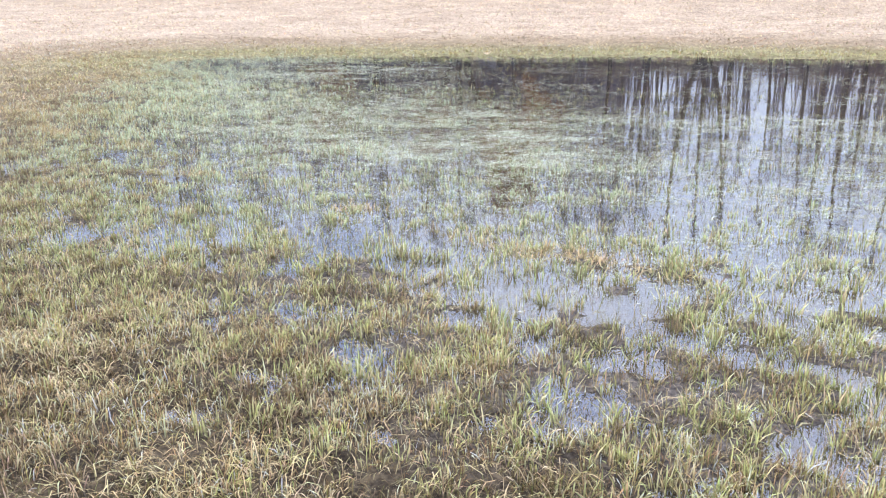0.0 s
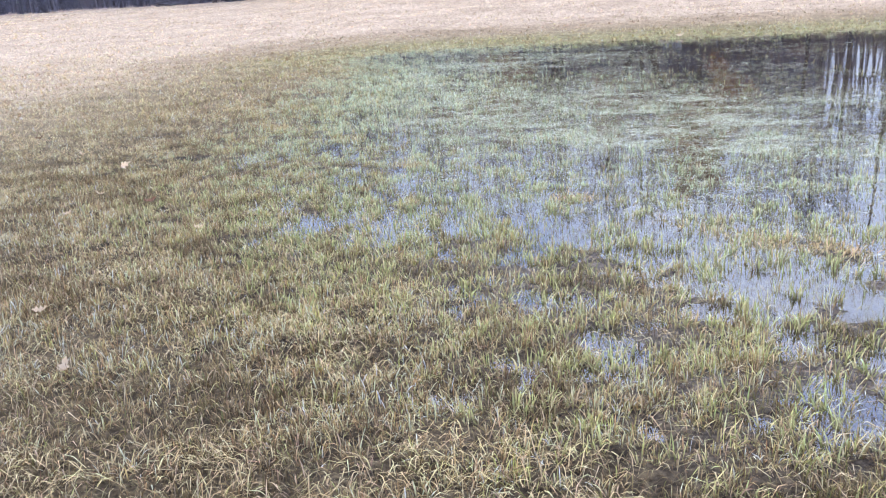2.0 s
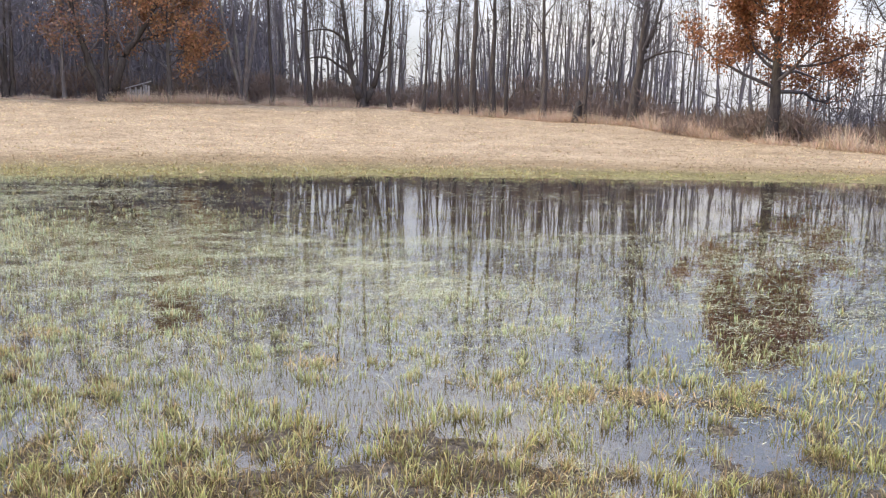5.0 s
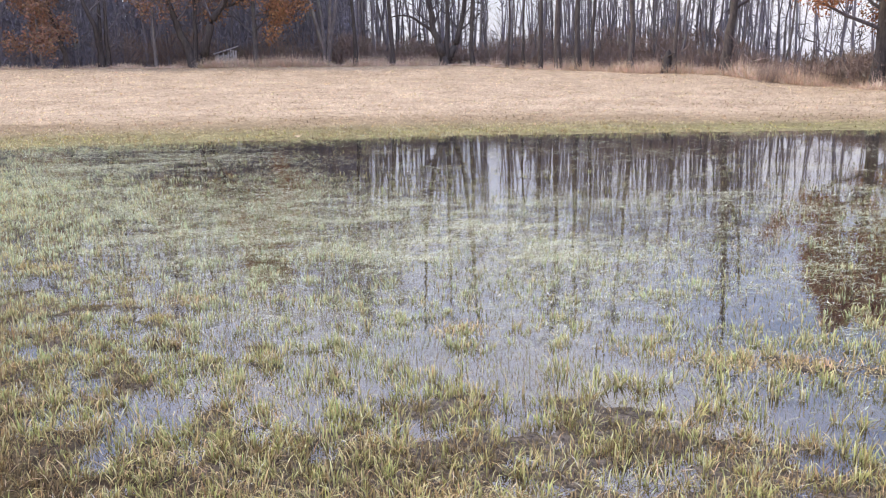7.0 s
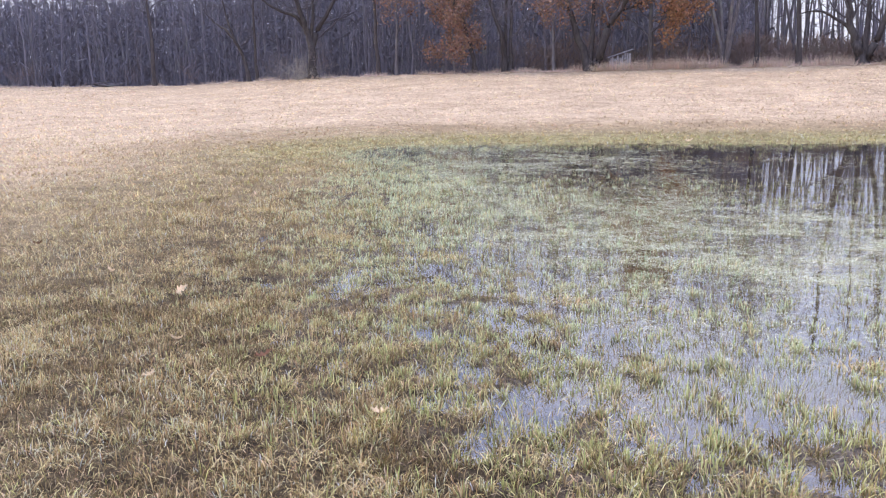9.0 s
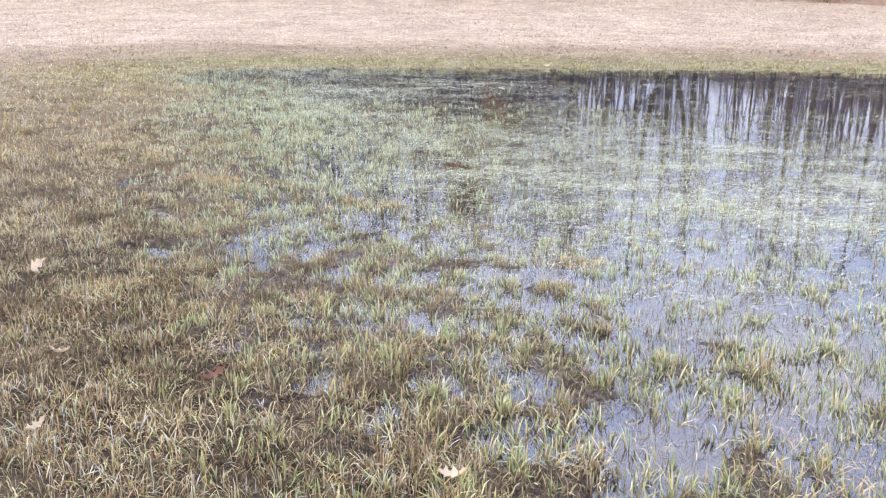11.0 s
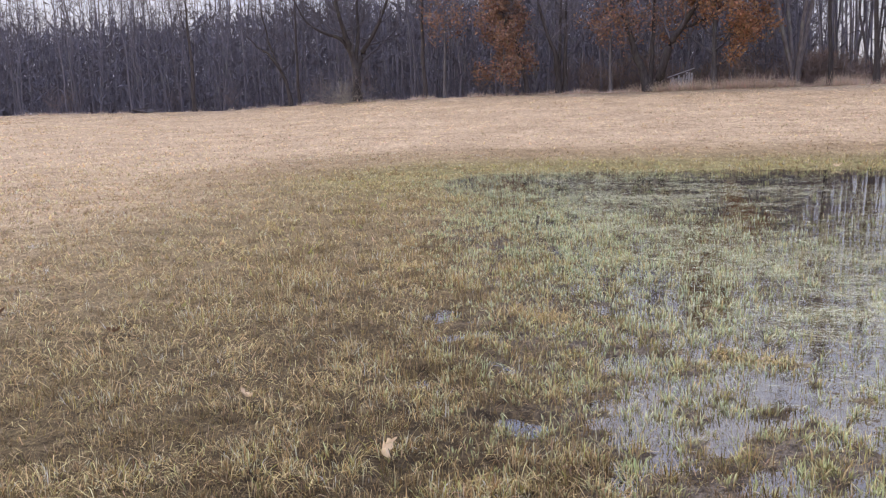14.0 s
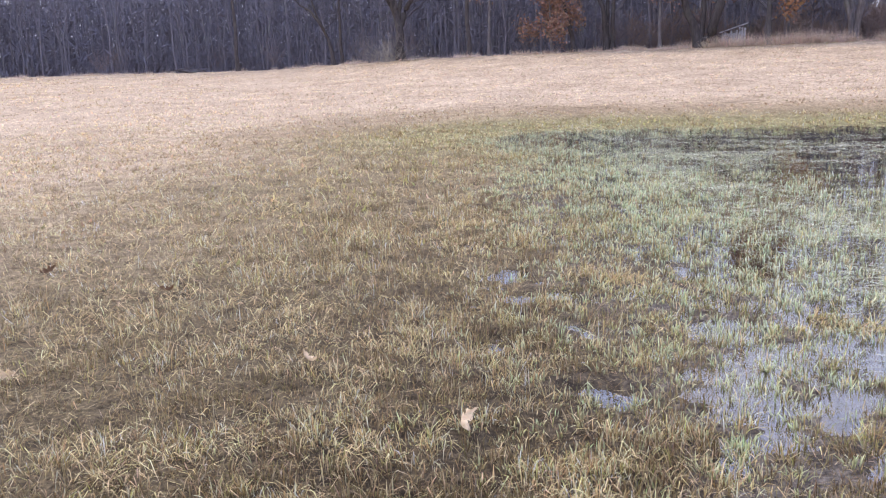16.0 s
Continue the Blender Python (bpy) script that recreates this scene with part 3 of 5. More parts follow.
    length = rng.uniform(0.028, 0.082, n) * tall * np.clip(grow, 1, 1.5) * (1 - 0.26 * hay) + 1.1 * np.clip(level(y) - z, 0, 0.06)
    width = (0.002 + 0.0036 * rng.random(n) ** 2) * grow * (1 - 0.32 * hay)
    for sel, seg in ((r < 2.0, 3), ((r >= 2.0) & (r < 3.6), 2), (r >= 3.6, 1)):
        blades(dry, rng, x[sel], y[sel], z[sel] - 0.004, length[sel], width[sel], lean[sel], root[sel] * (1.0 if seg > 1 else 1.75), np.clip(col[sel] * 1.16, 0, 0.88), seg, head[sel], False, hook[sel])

    # the matted dead thatch under the tufts: thin blades lying every way
    def thatch(x, y):
        r = np.maximum(reach(x, y), 3.0)
        wet_gap = 0.25 + 0.75 * sstep(-0.015, 0.0, ground(x, y) - level(y))
        return in_view(x, y) * sstep(2.6, 0.4, shore(x, y)) * wet_gap * (3.0 / r) ** 1.7

    x, y = scatter(rng, (-20, 8, -1.2, 20), 2000, thatch)
    n, r = len(x), reach(x, y)
    pick, tone = rng.random(n), fnoise(x, y, 0.35, 73)
    dry_share = 0.3 * sstep(0.6, 3.5, -shore(x, y) + 2.0 * (fnoise(x, y, 1.2, 74) - 0.5))
    col = np.where((pick < 0.45 - dry_share)[:, None], np.array((0.19, 0.125, 0.062)), np.where((pick < 0.75 - dry_share)[:, None], np.array((0.28, 0.215, 0.095)), np.array((0.56, 0.43, 0.24))))
    col = vary(rng, col * (0.5 + 0.9 * tone)[:, None], 0.25)
    grow = np.clip(r / 3.4, 1, 7) ** 0.75
    for sel, seg in ((r < 2.6, 2), (r >= 2.6, 1)):
        m = int(sel.sum())
        # mat blades darker at the base, painting in shade under the tufts
        blades(dry, rng, x[sel], y[sel], (np.maximum(ground(x, y), level(y)) + rng.uniform(0.0, 0.014, n))[sel], rng.uniform(0.03, 0.085, m) * np.clip(grow[sel], 1, 1.5), rng.uniform(0.0016, 0.0036, m) * grow[sel],
               np.clip(rng.normal(0.82, 0.22, m), 0.35, 1.2), col[sel] * 0.7, col[sel] * 1.2, seg, None, False, rng.uniform(-0.1, 0.4, m))

    # the same meadow behind and beside the walk, more thinly
    def behind(x, y):
        return ~in_view(x, y) * (shore(x, y) < 0.3) * sstep(16, 5, np.hypot(x + 0.8, y - 1.5))

    x, y = scatter(rng, (-17, 16, -15, 18), 190, behind)
    n = len(x)
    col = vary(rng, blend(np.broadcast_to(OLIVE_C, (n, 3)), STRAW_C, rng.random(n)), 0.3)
    # dark bases and pale tips repeat the tufts' painted shade
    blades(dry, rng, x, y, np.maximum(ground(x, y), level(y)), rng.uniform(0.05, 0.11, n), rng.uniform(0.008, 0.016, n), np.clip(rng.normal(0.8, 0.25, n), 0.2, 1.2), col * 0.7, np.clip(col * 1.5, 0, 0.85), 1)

    # loose straw lying on the sward
    def straw(x, y):
        r = np.maximum(reach(x, y), 3.2)
        return in_view(x, y) * sstep(1.6, -1.2, shore(x, y)) * (0.12 + 0.88 * sstep(0.5, 0.72, fnoise(x, y, 0.4, 71))) * (3.2 / r) ** 1.6

    x, y = scatter(rng, (-22, 8, -1.0, 22), 1250, straw)
    n = len(x)
    z = np.maximum(ground(x, y), level(y)) + rng.uniform(0.012, 0.05, n)
    grow = np.clip(reach(x, y) / 4.0, 1, 7) ** 0.72
    col = vary(rng, blend(np.broadcast_to(STRAW_C * 1.3, (n, 3)), OLIVE_C, rng.random(n) * 0.4), 0.25)
    blades(dry, rng, x, y, z, rng.uniform(0.04, 0.13, n) * np.clip(grow, 1, 1.6), 0.0032 * grow, np.clip(rng.normal(0.9, 0.25, n), 0.3, 1.3), col * 0.75, np.clip(col * 1.2, 0, 0.85), 2, None, False, rng.uniform(0, 0.6, n))

    # upright green shoots in the shallows
    def shoots(x, y):
        r = np.maximum(reach(x, y), 3.2)
        d = shore(x, y)
        clump = (0.42 + 0.38 * sstep(6, 9, y)) * sstep(0.5, 0.66, fnoise(x, y, 0.42, 81)) * (0.3 + 1.0 * sstep(0.3, 0.65, fnoise(x, y, 2.0, 82)))
        even = (0.28 - 0.14 * sstep(5, 8, y)) * sstep(0.3, 0.6, fnoise(x, y, 1.4, 83)) + 1.2 * sstep(0.48, 0.64, fnoise(x, y, 0.19, 84)) * sstep(9, 6, y)
        left = sstep(-1.0, -4, x + (y - 12) * 0.3) * sstep(6.5, 10.5, y)
        belt = sstep(2.4, 0.3, d) * sstep(16.5, 19.5, y)
        fringe = sstep(-1.2, 0.0, d) * sstep(2.6, 0.8, d) * sstep(8, 11, y) * sstep(22, 20, y)
        dens = clump + even + (0.7 - 0.3 * sstep(12, 9, y)) * left + 1.3 * belt + (1.0 - 0.35 * sstep(13, 9.5, y)) * fringe
        dens = dens * (1 - 0.88 * open_water(x, y) * (1 - belt)) + 0.6 * sstep(12.5, 15, y) * sstep(1.0, -2.5, x) * sstep(0.3, 0.6, fnoise(x, y, 1.2, 86))
        dens = dens + 0.3 * open_water(x, y) * sstep(11, 13, y) * (0.2 + 0.8 * sstep(3, -1, x - 0.1 * (y - 12))) * sstep(0.35, 0.6, fnoise(x, y, 1.6, 88))
        dark = np.exp(-((y - 20.2 - 0.05 * x) / 0.8) ** 2) * sstep(-10, -8.5, x) * sstep(2, -1, x)
        return in_view(x, y) * sstep(-1.2, 0.5, d) * dens * (1 - 0.4 * dark) * (1 - 0.15 * puddle(x, y)) * (3.2 / r) ** 1.45 * (1 - 0.72 * sstep(9, 15, y) * (1 - np.clip(0.6 * left + 0.5 * belt + fringe, 0, 1)))

    cx, cy = scatter(rng, (-14, 30, 0.6, 26.5), 290, shoots)
    r0 = reach(cx, cy)
    grow0 = np.clip(r0 / 3.6, 1, 7) ** 0.55
    x, y, head, tuft = tufts(rng, cx, cy, 7, 0.03 * grow0)
    n, grow = len(x), grow0[tuft]
    z = np.maximum(ground(x, y), level(y) - 0.05) - 0.005
    tone = fnoise(cx, cy, 1.8, 85)[tuft]
    col = blend(np.broadcast_to(GREEN_C * 1.1, (n, 3)), LIME_C, np.clip(tone * 1.4 + rng.normal(0, 0.25, n), 0, 1))
    col = blend(col, TEAL_C, sstep(4, 9, y) * (0.7 - 0.5 * sstep(15, 19, y) * sstep(-7, -4, x)))
    col = blend(col, np.array((0.19, 0.17, 0.06)), 0.8 * open_water(x, y) * sstep(9, 12, y) * sstep(1.0, 3.0, shore(x, y)))
    col = np.where((rng.random(n) < 0.3)[:, None], STRAW_C, col)
    # bases dark and tips lightened: shade among the shoots put into colour
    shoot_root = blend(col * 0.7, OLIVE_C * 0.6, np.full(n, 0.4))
    col = np.where((rng.random(n) < 0.1)[:, None], BROWN_C, col)
    col = vary(rng, col, 0.24)
    length = rng.uniform(0.034, 0.088, n) * (1 - 0.3 * sstep(4.6, 6.5, y)) * (rng.uniform(0.7, 1.35, len(cx)))[tuft] + np.clip(level(y) - z, 0, 0.06)
    far = y > 15
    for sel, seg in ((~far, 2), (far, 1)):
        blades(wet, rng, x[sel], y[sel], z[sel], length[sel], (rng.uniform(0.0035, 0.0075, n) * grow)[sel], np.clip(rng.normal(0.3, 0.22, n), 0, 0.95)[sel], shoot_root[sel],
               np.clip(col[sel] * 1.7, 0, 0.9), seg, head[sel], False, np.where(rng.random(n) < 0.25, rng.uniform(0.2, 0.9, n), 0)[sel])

    # single thin blades that stand in the open shallows
    def singles(x, y):
        d = shore(x, y)
        wet_only = sstep(0.004, -0.006, ground(x, y) - level(y))
        return in_view(x, y) * sstep(-0.6, 0.4, d) * wet_only * (0.25 + 0.75 * sstep(0.38, 0.62, fnoise(x, y, 0.3, 78))) * (1 - 0.75 * open_water(x, y)) * (4.0 / np.maximum(reach(x, y), 4.0)) ** 1.2

    x, y = scatter(rng, (-9, 9, 1.2, 15), 1500, singles)
    n = len(x)
    col = blend(np.broadcast_to(np.array((0.20, 0.19, 0.07)), (n, 3)), np.array((0.44, 0.43, 0.19)), rng.random(n))
    col = np.where((rng.random(n) < 0.3)[:, None], blend(np.broadcast_to(BROWN_C, (n, 3)), STRAW_C, rng.random(n)), col)
    col = vary(rng, col, 0.25)
    # each base painted darker, as if shaded by its neighbours
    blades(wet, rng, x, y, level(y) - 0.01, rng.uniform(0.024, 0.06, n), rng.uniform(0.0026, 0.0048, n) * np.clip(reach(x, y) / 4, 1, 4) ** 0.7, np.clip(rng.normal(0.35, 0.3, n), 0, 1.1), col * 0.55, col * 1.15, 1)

    # short dark stubs of drowned thatch that just break the surface
    def stubs(x, y):
        d = shore(x, y)
        return in_view(x, y) * sstep(-0.9, 0.2, d) * (0.1 + 0.7 * sstep(0.45, 0.66, fnoise(x, y, 0.25, 87))) * (1 - 0.8 * open_water(x, y)) * sstep(11, 6, y)

    x, y = scatter(rng, (-6, 7, 1.2, 11), 950, stubs)
    n = len(x)
    col = vary(rng, blend(np.broadcast_to(BROWN_C, (n, 3)), OLIVE_C * 1.3, rng.random(n)), 0.3)
    blades(wet, rng, x, y, level(y) - 0.012, rng.uniform(0.018, 0.042, n), rng.uniform(0.003, 0.006, n) * np.clip(reach(x, y) / 4, 1, 2), np.clip(rng.normal(0.5, 0.4, n), 0, 1.2), col, col * 1.3, 1)

    # pale dead blades afloat, most turned to lie across the camera's view
    def afloat(x, y):
        r = np.maximum(reach(x, y), 4)
        d = shore(x, y)
        mat = 0.5 - 0.4 * sstep(11, 15, y) + 0.6 * sstep(0.42, 0.64, fnoise(x * 0.6, y * 1.3, 1.1, 91)) * (1 - 0.45 * sstep(11, 16, y))
        mat = mat * (0.4 + 0.85 * sstep(0.4, 0.62, fnoise(x, y * 1.5, 0.5, 94)))
        zone = (0.3 * sstep(5.6, 7.6, y + 0.55 * x + 0.6) + 0.7 * sstep(7.4, 9.8, y + 0.55 * x + 0.6)) * (1 - 0.97 * open_water(x, y)) * sstep(26, 22, y) * (1 - 0.9 * sstep(11.3, 13.2, y + 0.3 * (fnoise(x, y, 1.5, 79) - 0.5)) * sstep(-2.2, 0.3, x))
        near = 0.09 * sstep(0.1, 1.2, d)
        dark = np.exp(-((y - 20.2 - 0.05 * x) / 0.75) ** 2) * sstep(-10, -8.5, x) * sstep(2, -1, x)
        return in_view(x, y) * sstep(0.1, 0.9, d) * (mat * zone + near * sstep(0.35, 0.65, fnoise(x, y, 0.9, 93))) * sstep(0.4, 2.4, d) * (1 - 0.45 * dark) * (4 / r) ** 0.85

    x, y = scatter(rng, (-12.5, 26, 2.0, 25.5), 2700, afloat)
    n = len(x)
    grow = np.clip(reach(x, y) / 4.5, 1, 6) ** 0.62
    col = vary(rng, blend(np.broadcast_to(PALE_C, (n, 3)), STRAW_C, rng.random(n) * 0.4), 0.22)
    col = blend(col, LIME_C, 0.6 * (rng.random(n) < 0.45))
    heading = rng.normal(0.2, 0.6, n) + np.pi * (rng.random(n) < 0.5)
    heading = np.where(rng.random(n) < np.where(y < 7, 0.5, 0.22), rng.uniform(0, 6.28, n), heading)
    blades(afl, rng, x, y, level(y) + 0.003 + rng.uniform(0, 0.005, n), rng.uniform(0.05, 0.16, n) * np.clip(grow, 0.9, 1.8) * np.where(y < 6.5, 0.55, 1), rng.uniform(0.0026, 0.005, n) * grow ** 1.2, np.full(n, 1.0), col, col, 1, heading, True)

    # brown thatch along the ridge and in single tufts
    x, y = scatter(rng, (-5.5, 5.6, 3.2, 10.5), 1500, lambda x, y: np.exp(-(seg_dist(x, y, RIDGE) / 0.11) ** 2) * sstep(0.38, 0.75, vnoise(x, y, 0.45, 9)) * sstep(10, 7.5, y))
    lone = [(-3.48, 8.35, 0.34), (-4.9, 9.0, 0.26), (-2.06, 7.1, 0.25), (-0.2, 6.1, 0.22), (1.21, 5.22, 0.28), (1.61, 5.15, 0.28), (-6.7, 10.6, 0.3)]
    tx = np.concatenate([rng.normal(a, s * 0.45, 260) for a, b, s in lone])
    ty = np.concatenate([rng.normal(b, s * 0.3, 260) for a, b, s in lone])
    x, y = np.concatenate([x, tx]), np.concatenate([y, ty])
    n = len(x)
    z = np.maximum(ground(x, y), level(y) - 0.01)
    col = vary(rng, blend(np.broadcast_to(np.array((0.29, 0.215, 0.11)), (n, 3)), STRAW_C * 1.1, rng.random(n)))
    grow = np.clip(reach(x, y) / 4.2, 1, 3) ** 0.7
    blades(dry, rng, x, y, z, rng.uniform(0.03, 0.08, n), 0.0062 * grow, np.clip(rng.normal(0.75, 0.25, n), 0.1, 1.1), col, col * 1.1, 2)

    # coarse stubble on the slope beyond

    def slope(x, y):
        rr = np.hypot(x, y)
        return sstep(-0.2, -1.2, shore(x, y)) * (rr > 11) * (rr < edge(x, y)[0] + HUB[1]) * (20 / np.maximum(rr, 20)) ** 0.9 * (0.35 + 0.65 * sstep(0.4, 0.6, fnoise(x, y, 1.1, 95))) * in_view(x, y)

    x, y = scatter(rng, (-78, 38, 8, 78), 44, slope)
    n = len(x)
    d = shore(x, y)
    col = blend(np.broadcast_to(FIELD_C * 1.4, (n, 3)), STRAW_C * 1.2, rng.random(n) * 0.5)
    col = blend(col, np.array((0.33, 0.23, 0.14)), np.exp(-((d + 5.0) / 2.0) ** 2) * 0.8)
    col = blend(col, blend(np.broadcast_to(LIME_C, (n, 3)), OLIVE_C * 1.3, rng.random(n)), np.exp(-((d + 1.4) / 2.0) ** 2) * (rng.random(n) < 0.9))
    col = vary(rng, col * (0.72 + 0.56 * sstep(0.3, 0.7, fnoise(x, y * 0.8, 0.9, 96)))[:, None], 0.11)
    rr = np.hypot(x, y)
    blades(fld, rng, x, y, ground(x, y) - 0.01, rng.uniform(0.04, 0.1, n), 0.02 + 0.0016 * rr, np.clip(rng.normal(0.62, 0.22, n), 0.1, 1.1), col, col, 1)

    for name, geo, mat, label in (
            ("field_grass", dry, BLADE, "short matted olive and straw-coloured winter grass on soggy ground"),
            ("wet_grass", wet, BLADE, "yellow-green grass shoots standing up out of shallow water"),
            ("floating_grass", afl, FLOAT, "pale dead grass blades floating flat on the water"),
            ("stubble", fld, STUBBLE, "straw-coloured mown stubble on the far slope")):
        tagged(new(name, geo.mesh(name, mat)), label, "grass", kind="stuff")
        print(name, sum(len(f) for f in geo.f))


build_grass()


# ---- trees ----
def tube(geo, pts, radii, sides, colour=None):
    pts = np.asarray(pts, float)
    n = len(pts)
    tang = np.gradient(pts, axis=0)
    tang /= np.linalg.norm(tang, axis=1)[:, None] + 1e-9
    ref = np.where(np.abs(tang[:, 2:3]) > 0.9, np.array([[1.0, 0, 0]]), np.array([[0, 0, 1.0]]))
    u = np.cross(tang, ref)
    u /= np.linalg.norm(u, axis=1)[:, None] + 1e-9
    w = np.cross(tang, u)
    a = np.arange(sides) * 2 * np.pi / sides
    v = pts[:, None] + (u[:, None] * np.cos(a)[None, :, None] + w[:, None] * np.sin(a)[None, :, None]) * np.asarray(radii)[:, None, None]
    i = np.arange(n * sides).reshape(n, sides)
    j = np.roll(i, -1, axis=1)
    f = np.concatenate([np.stack([i[:-1], j[:-1], j[1:]], -1).reshape(-1, 3), np.stack([i[:-1], j[1:], i[1:]], -1).reshape(-1, 3)])
    geo.add(v.reshape(-1, 3), f, None if colour is None else np.broadcast_to(colour, (n * sides, 3)))


def bend(rng, start, heading, rise, length, n, droop=0.0, wob=0.12):
    """A wandering line from start: heading and rise in radians; droop > 0 sinks, < 0 turns up."""
    pts = [np.array(start, float)]
    h, e = heading, rise
    for _ in range(n):
        h += rng.normal(0, wob)
        e += rng.normal(0, wob) - droop / n
        pts.append(pts[-1] + length / n * np.array((math.cos(h) * math.cos(e), math.sin(h) * math.cos(e), math.sin(e))))
    return np.array(pts)


def limb(crown, rng, start, heading, rise, length, radius, twigs, depth, tips, droop=-0.5):
    n = 5 if depth > 1 else 3
    line = bend(rng, start, heading, rise, length, n, droop, 0.16)
    tube(crown, line, np.linspace(radius, radius * 0.3, n + 1), 5 if depth > 1 else 3)
    tips.append(line[-1])
    tips.append(line[-2])
    if depth == 0:
        return
    for k in range(twigs):
        u = 0.25 + 0.75 * (k + rng.random()) / twigs
        i = min(int(u * n), n - 1)
        p = line[i] + (line[i + 1] - line[i]) * (u * n - i)
        limb(crown, rng, p, heading + rng.choice((-1, 1)) * rng.uniform(0.4, 1.1), rise + rng.normal(0.1, 0.4), length * rng.uniform(0.3, 0.55) * (1.15 - 0.4 * u),
             max(radius * 0.42, 0.006), max(2, twigs - 2), depth - 1, tips, droop)


def tree_geo(seed, height, radius, first=0.35, limbs=16, spread=0.3, rise=0.7, twigs=4, depth=2, lean=(0, 0), forks=1, fork_at=0.0, wob=0.03, sides=8, fine=700, splay=0.16, arms=()):
    """A bare tree: trunk mesh data, crown mesh data and the tips of its twigs."""
    rng = np.random.default_rng(seed)
    trunk, crown, tips = Geo(), Geo(), []
    for k in range(forks):
        turn = 2 * np.pi * k / forks + 0.5
        n = 10
        t = np.linspace(0, 1, n + 1)
        out = 0 if forks == 1 else splay * height
        line = np.zeros((n + 1, 3))
        line[:, 2] = t * height * (1 - 0.08 * k)
        s = np.clip((t - fork_at) / (1 - fork_at), 0, 1)
        line[:, 0] = lean[0] * t ** 1.3 * height + math.cos(turn) * out * s ** 0.8
        line[:, 1] = lean[1] * t ** 1.3 * height + math.sin(turn) * out * s ** 0.8
        line[1:, :2] += np.cumsum(rng.normal(0, wob * height * 0.1, (n, 2)), axis=0)
        rad = radius * (1 - 0.93 * t ** 0.9) * (0.8 if forks > 1 else 1)
        rad[0] *= 1.35
        line[0, 2] = -0.4
        tube(trunk, line, rad, sides)
        for j in range(limbs):
            u = first + (0.97 - first) * (j + rng.random()) / limbs
            i = min(int(u * n), n - 1)
            p = line[i] + (line[i + 1] - line[i]) * (u * n - i)
            long = height * spread * (1.15 - u) * rng.uniform(0.7, 1.25) / (1.15 - first) + 0.4
            limb(crown, rng, p, j * 2.4 + rng.normal(0, 0.4), rise + rng.normal(0, 0.2), long, max(np.interp(u, t, rad) * 0.45, 0.012), twigs, depth - 1, tips)
    for thick, arm in arms:
        arm = np.array([(x, 0.15 * math.sin(3 * z), z) for x, z in arm])
        tube(crown, arm, np.linspace(thick, thick * 0.3, len(arm)), 6)
        for q in arm[1:]:
            for _ in range(2):
                limb(crown, rng, q, rng.uniform(0, 6.28), rng.uniform(0.2, 1.2), rng.uniform(0.8, 1.8), thick * 0.25, 3, 1, tips)
    spray(crown, rng, np.array(tips), fine, 0.06 * height, 0.012)
    return trunk, crown, np.array(tips)


def stem_tree(seed, stems, first=0.35, limbs=10, long=2.6, rise=0.7, depth=3, fine=700):
    """A bare tree with crooked stems: (radius, ((x, z), ...)) each, x to the right as seen from the field."""
    rng = np.random.default_rng(seed)
    trunk, crown, tips = Geo(), Geo(), []
    for radius, pts in stems:
        pts = np.array(pts, float)
        n = 4 * (len(pts) - 1)
        t = np.linspace(0, len(pts) - 1, n + 1)
        line = np.stack([np.interp(t, np.arange(len(pts)), pts[:, 0]), np.zeros(n + 1), np.interp(t, np.arange(len(pts)), pts[:, 1])], -1)
        for _ in range(2):
            line[1:-1] = (line[:-2] + 2 * line[1:-1] + line[2:]) / 4
        line[1:, 1] += np.cumsum(rng.normal(0, 0.08, n))
        line[1:-1, 0] += rng.normal(0, 0.035, n - 1)
        u = np.linspace(0, 1, n + 1)
        rad = radius * (1 - 0.86 * u ** 0.9) + 0.01
        if pts[0, 1] < 0.2:
            rad[0] *= 1.5
            rad[1] *= 1.12
            line[0, 2] = -0.4
        tube(trunk, line, rad, 8)
        size = float(np.sum(np.linalg.norm(np.diff(line, axis=0), axis=1))) / 12
        for j in range(max(3, int(limbs * size))):
            w = first + (0.97 - first) * (j + rng.random()) / max(3, int(limbs * size))
            i = min(int(w * n), n - 1)
            p = line[i] + (line[i + 1] - line[i]) * (w * n - i)
            limb(crown, rng, p, j * 2.4 + rng.normal(0, 0.4), rise + rng.normal(0, 0.25), long * (1.2 - w) * rng.uniform(0.7, 1.3) + 0.4, max(np.interp(w, u, rad) * 0.42, 0.012), 4, depth - 1, tips)
    spray(crown, rng, np.array(tips), fine, 0.9, 0.012)
    return trunk, crown, np.array(tips)


def spray(geo, rng, points, count, length, width, up=0.5):
    """Fine twigs: slivers that leave the points at random angles."""
    p = points[rng.integers(0, len(points), count)]
    a = rng.normal(0, 1, (count, 3)) + np.array((0, 0, up))
    a /= np.linalg.norm(a, axis=1)[:, None]
    b = np.cross(a, rng.normal(0, 1, (count, 3)))
    b *= width / 2 / (np.linalg.norm(b, axis=1)[:, None] + 1e-9)
    long = rng.uniform(0.4, 1.3, count)[:, None] * length
    bow = np.cross(a, b) * 6 * rng.normal(0, 1, (count, 1))
    v = np.stack([p - b, p + b, p + a * long * 0.55 + bow + b * 0.4, p + a * long], 1)
    f = np.array([(0, 1, 2), (2, 3, 0)])
    geo.add(v, (np.arange(count) * 4)[:, None, None] + f[None])


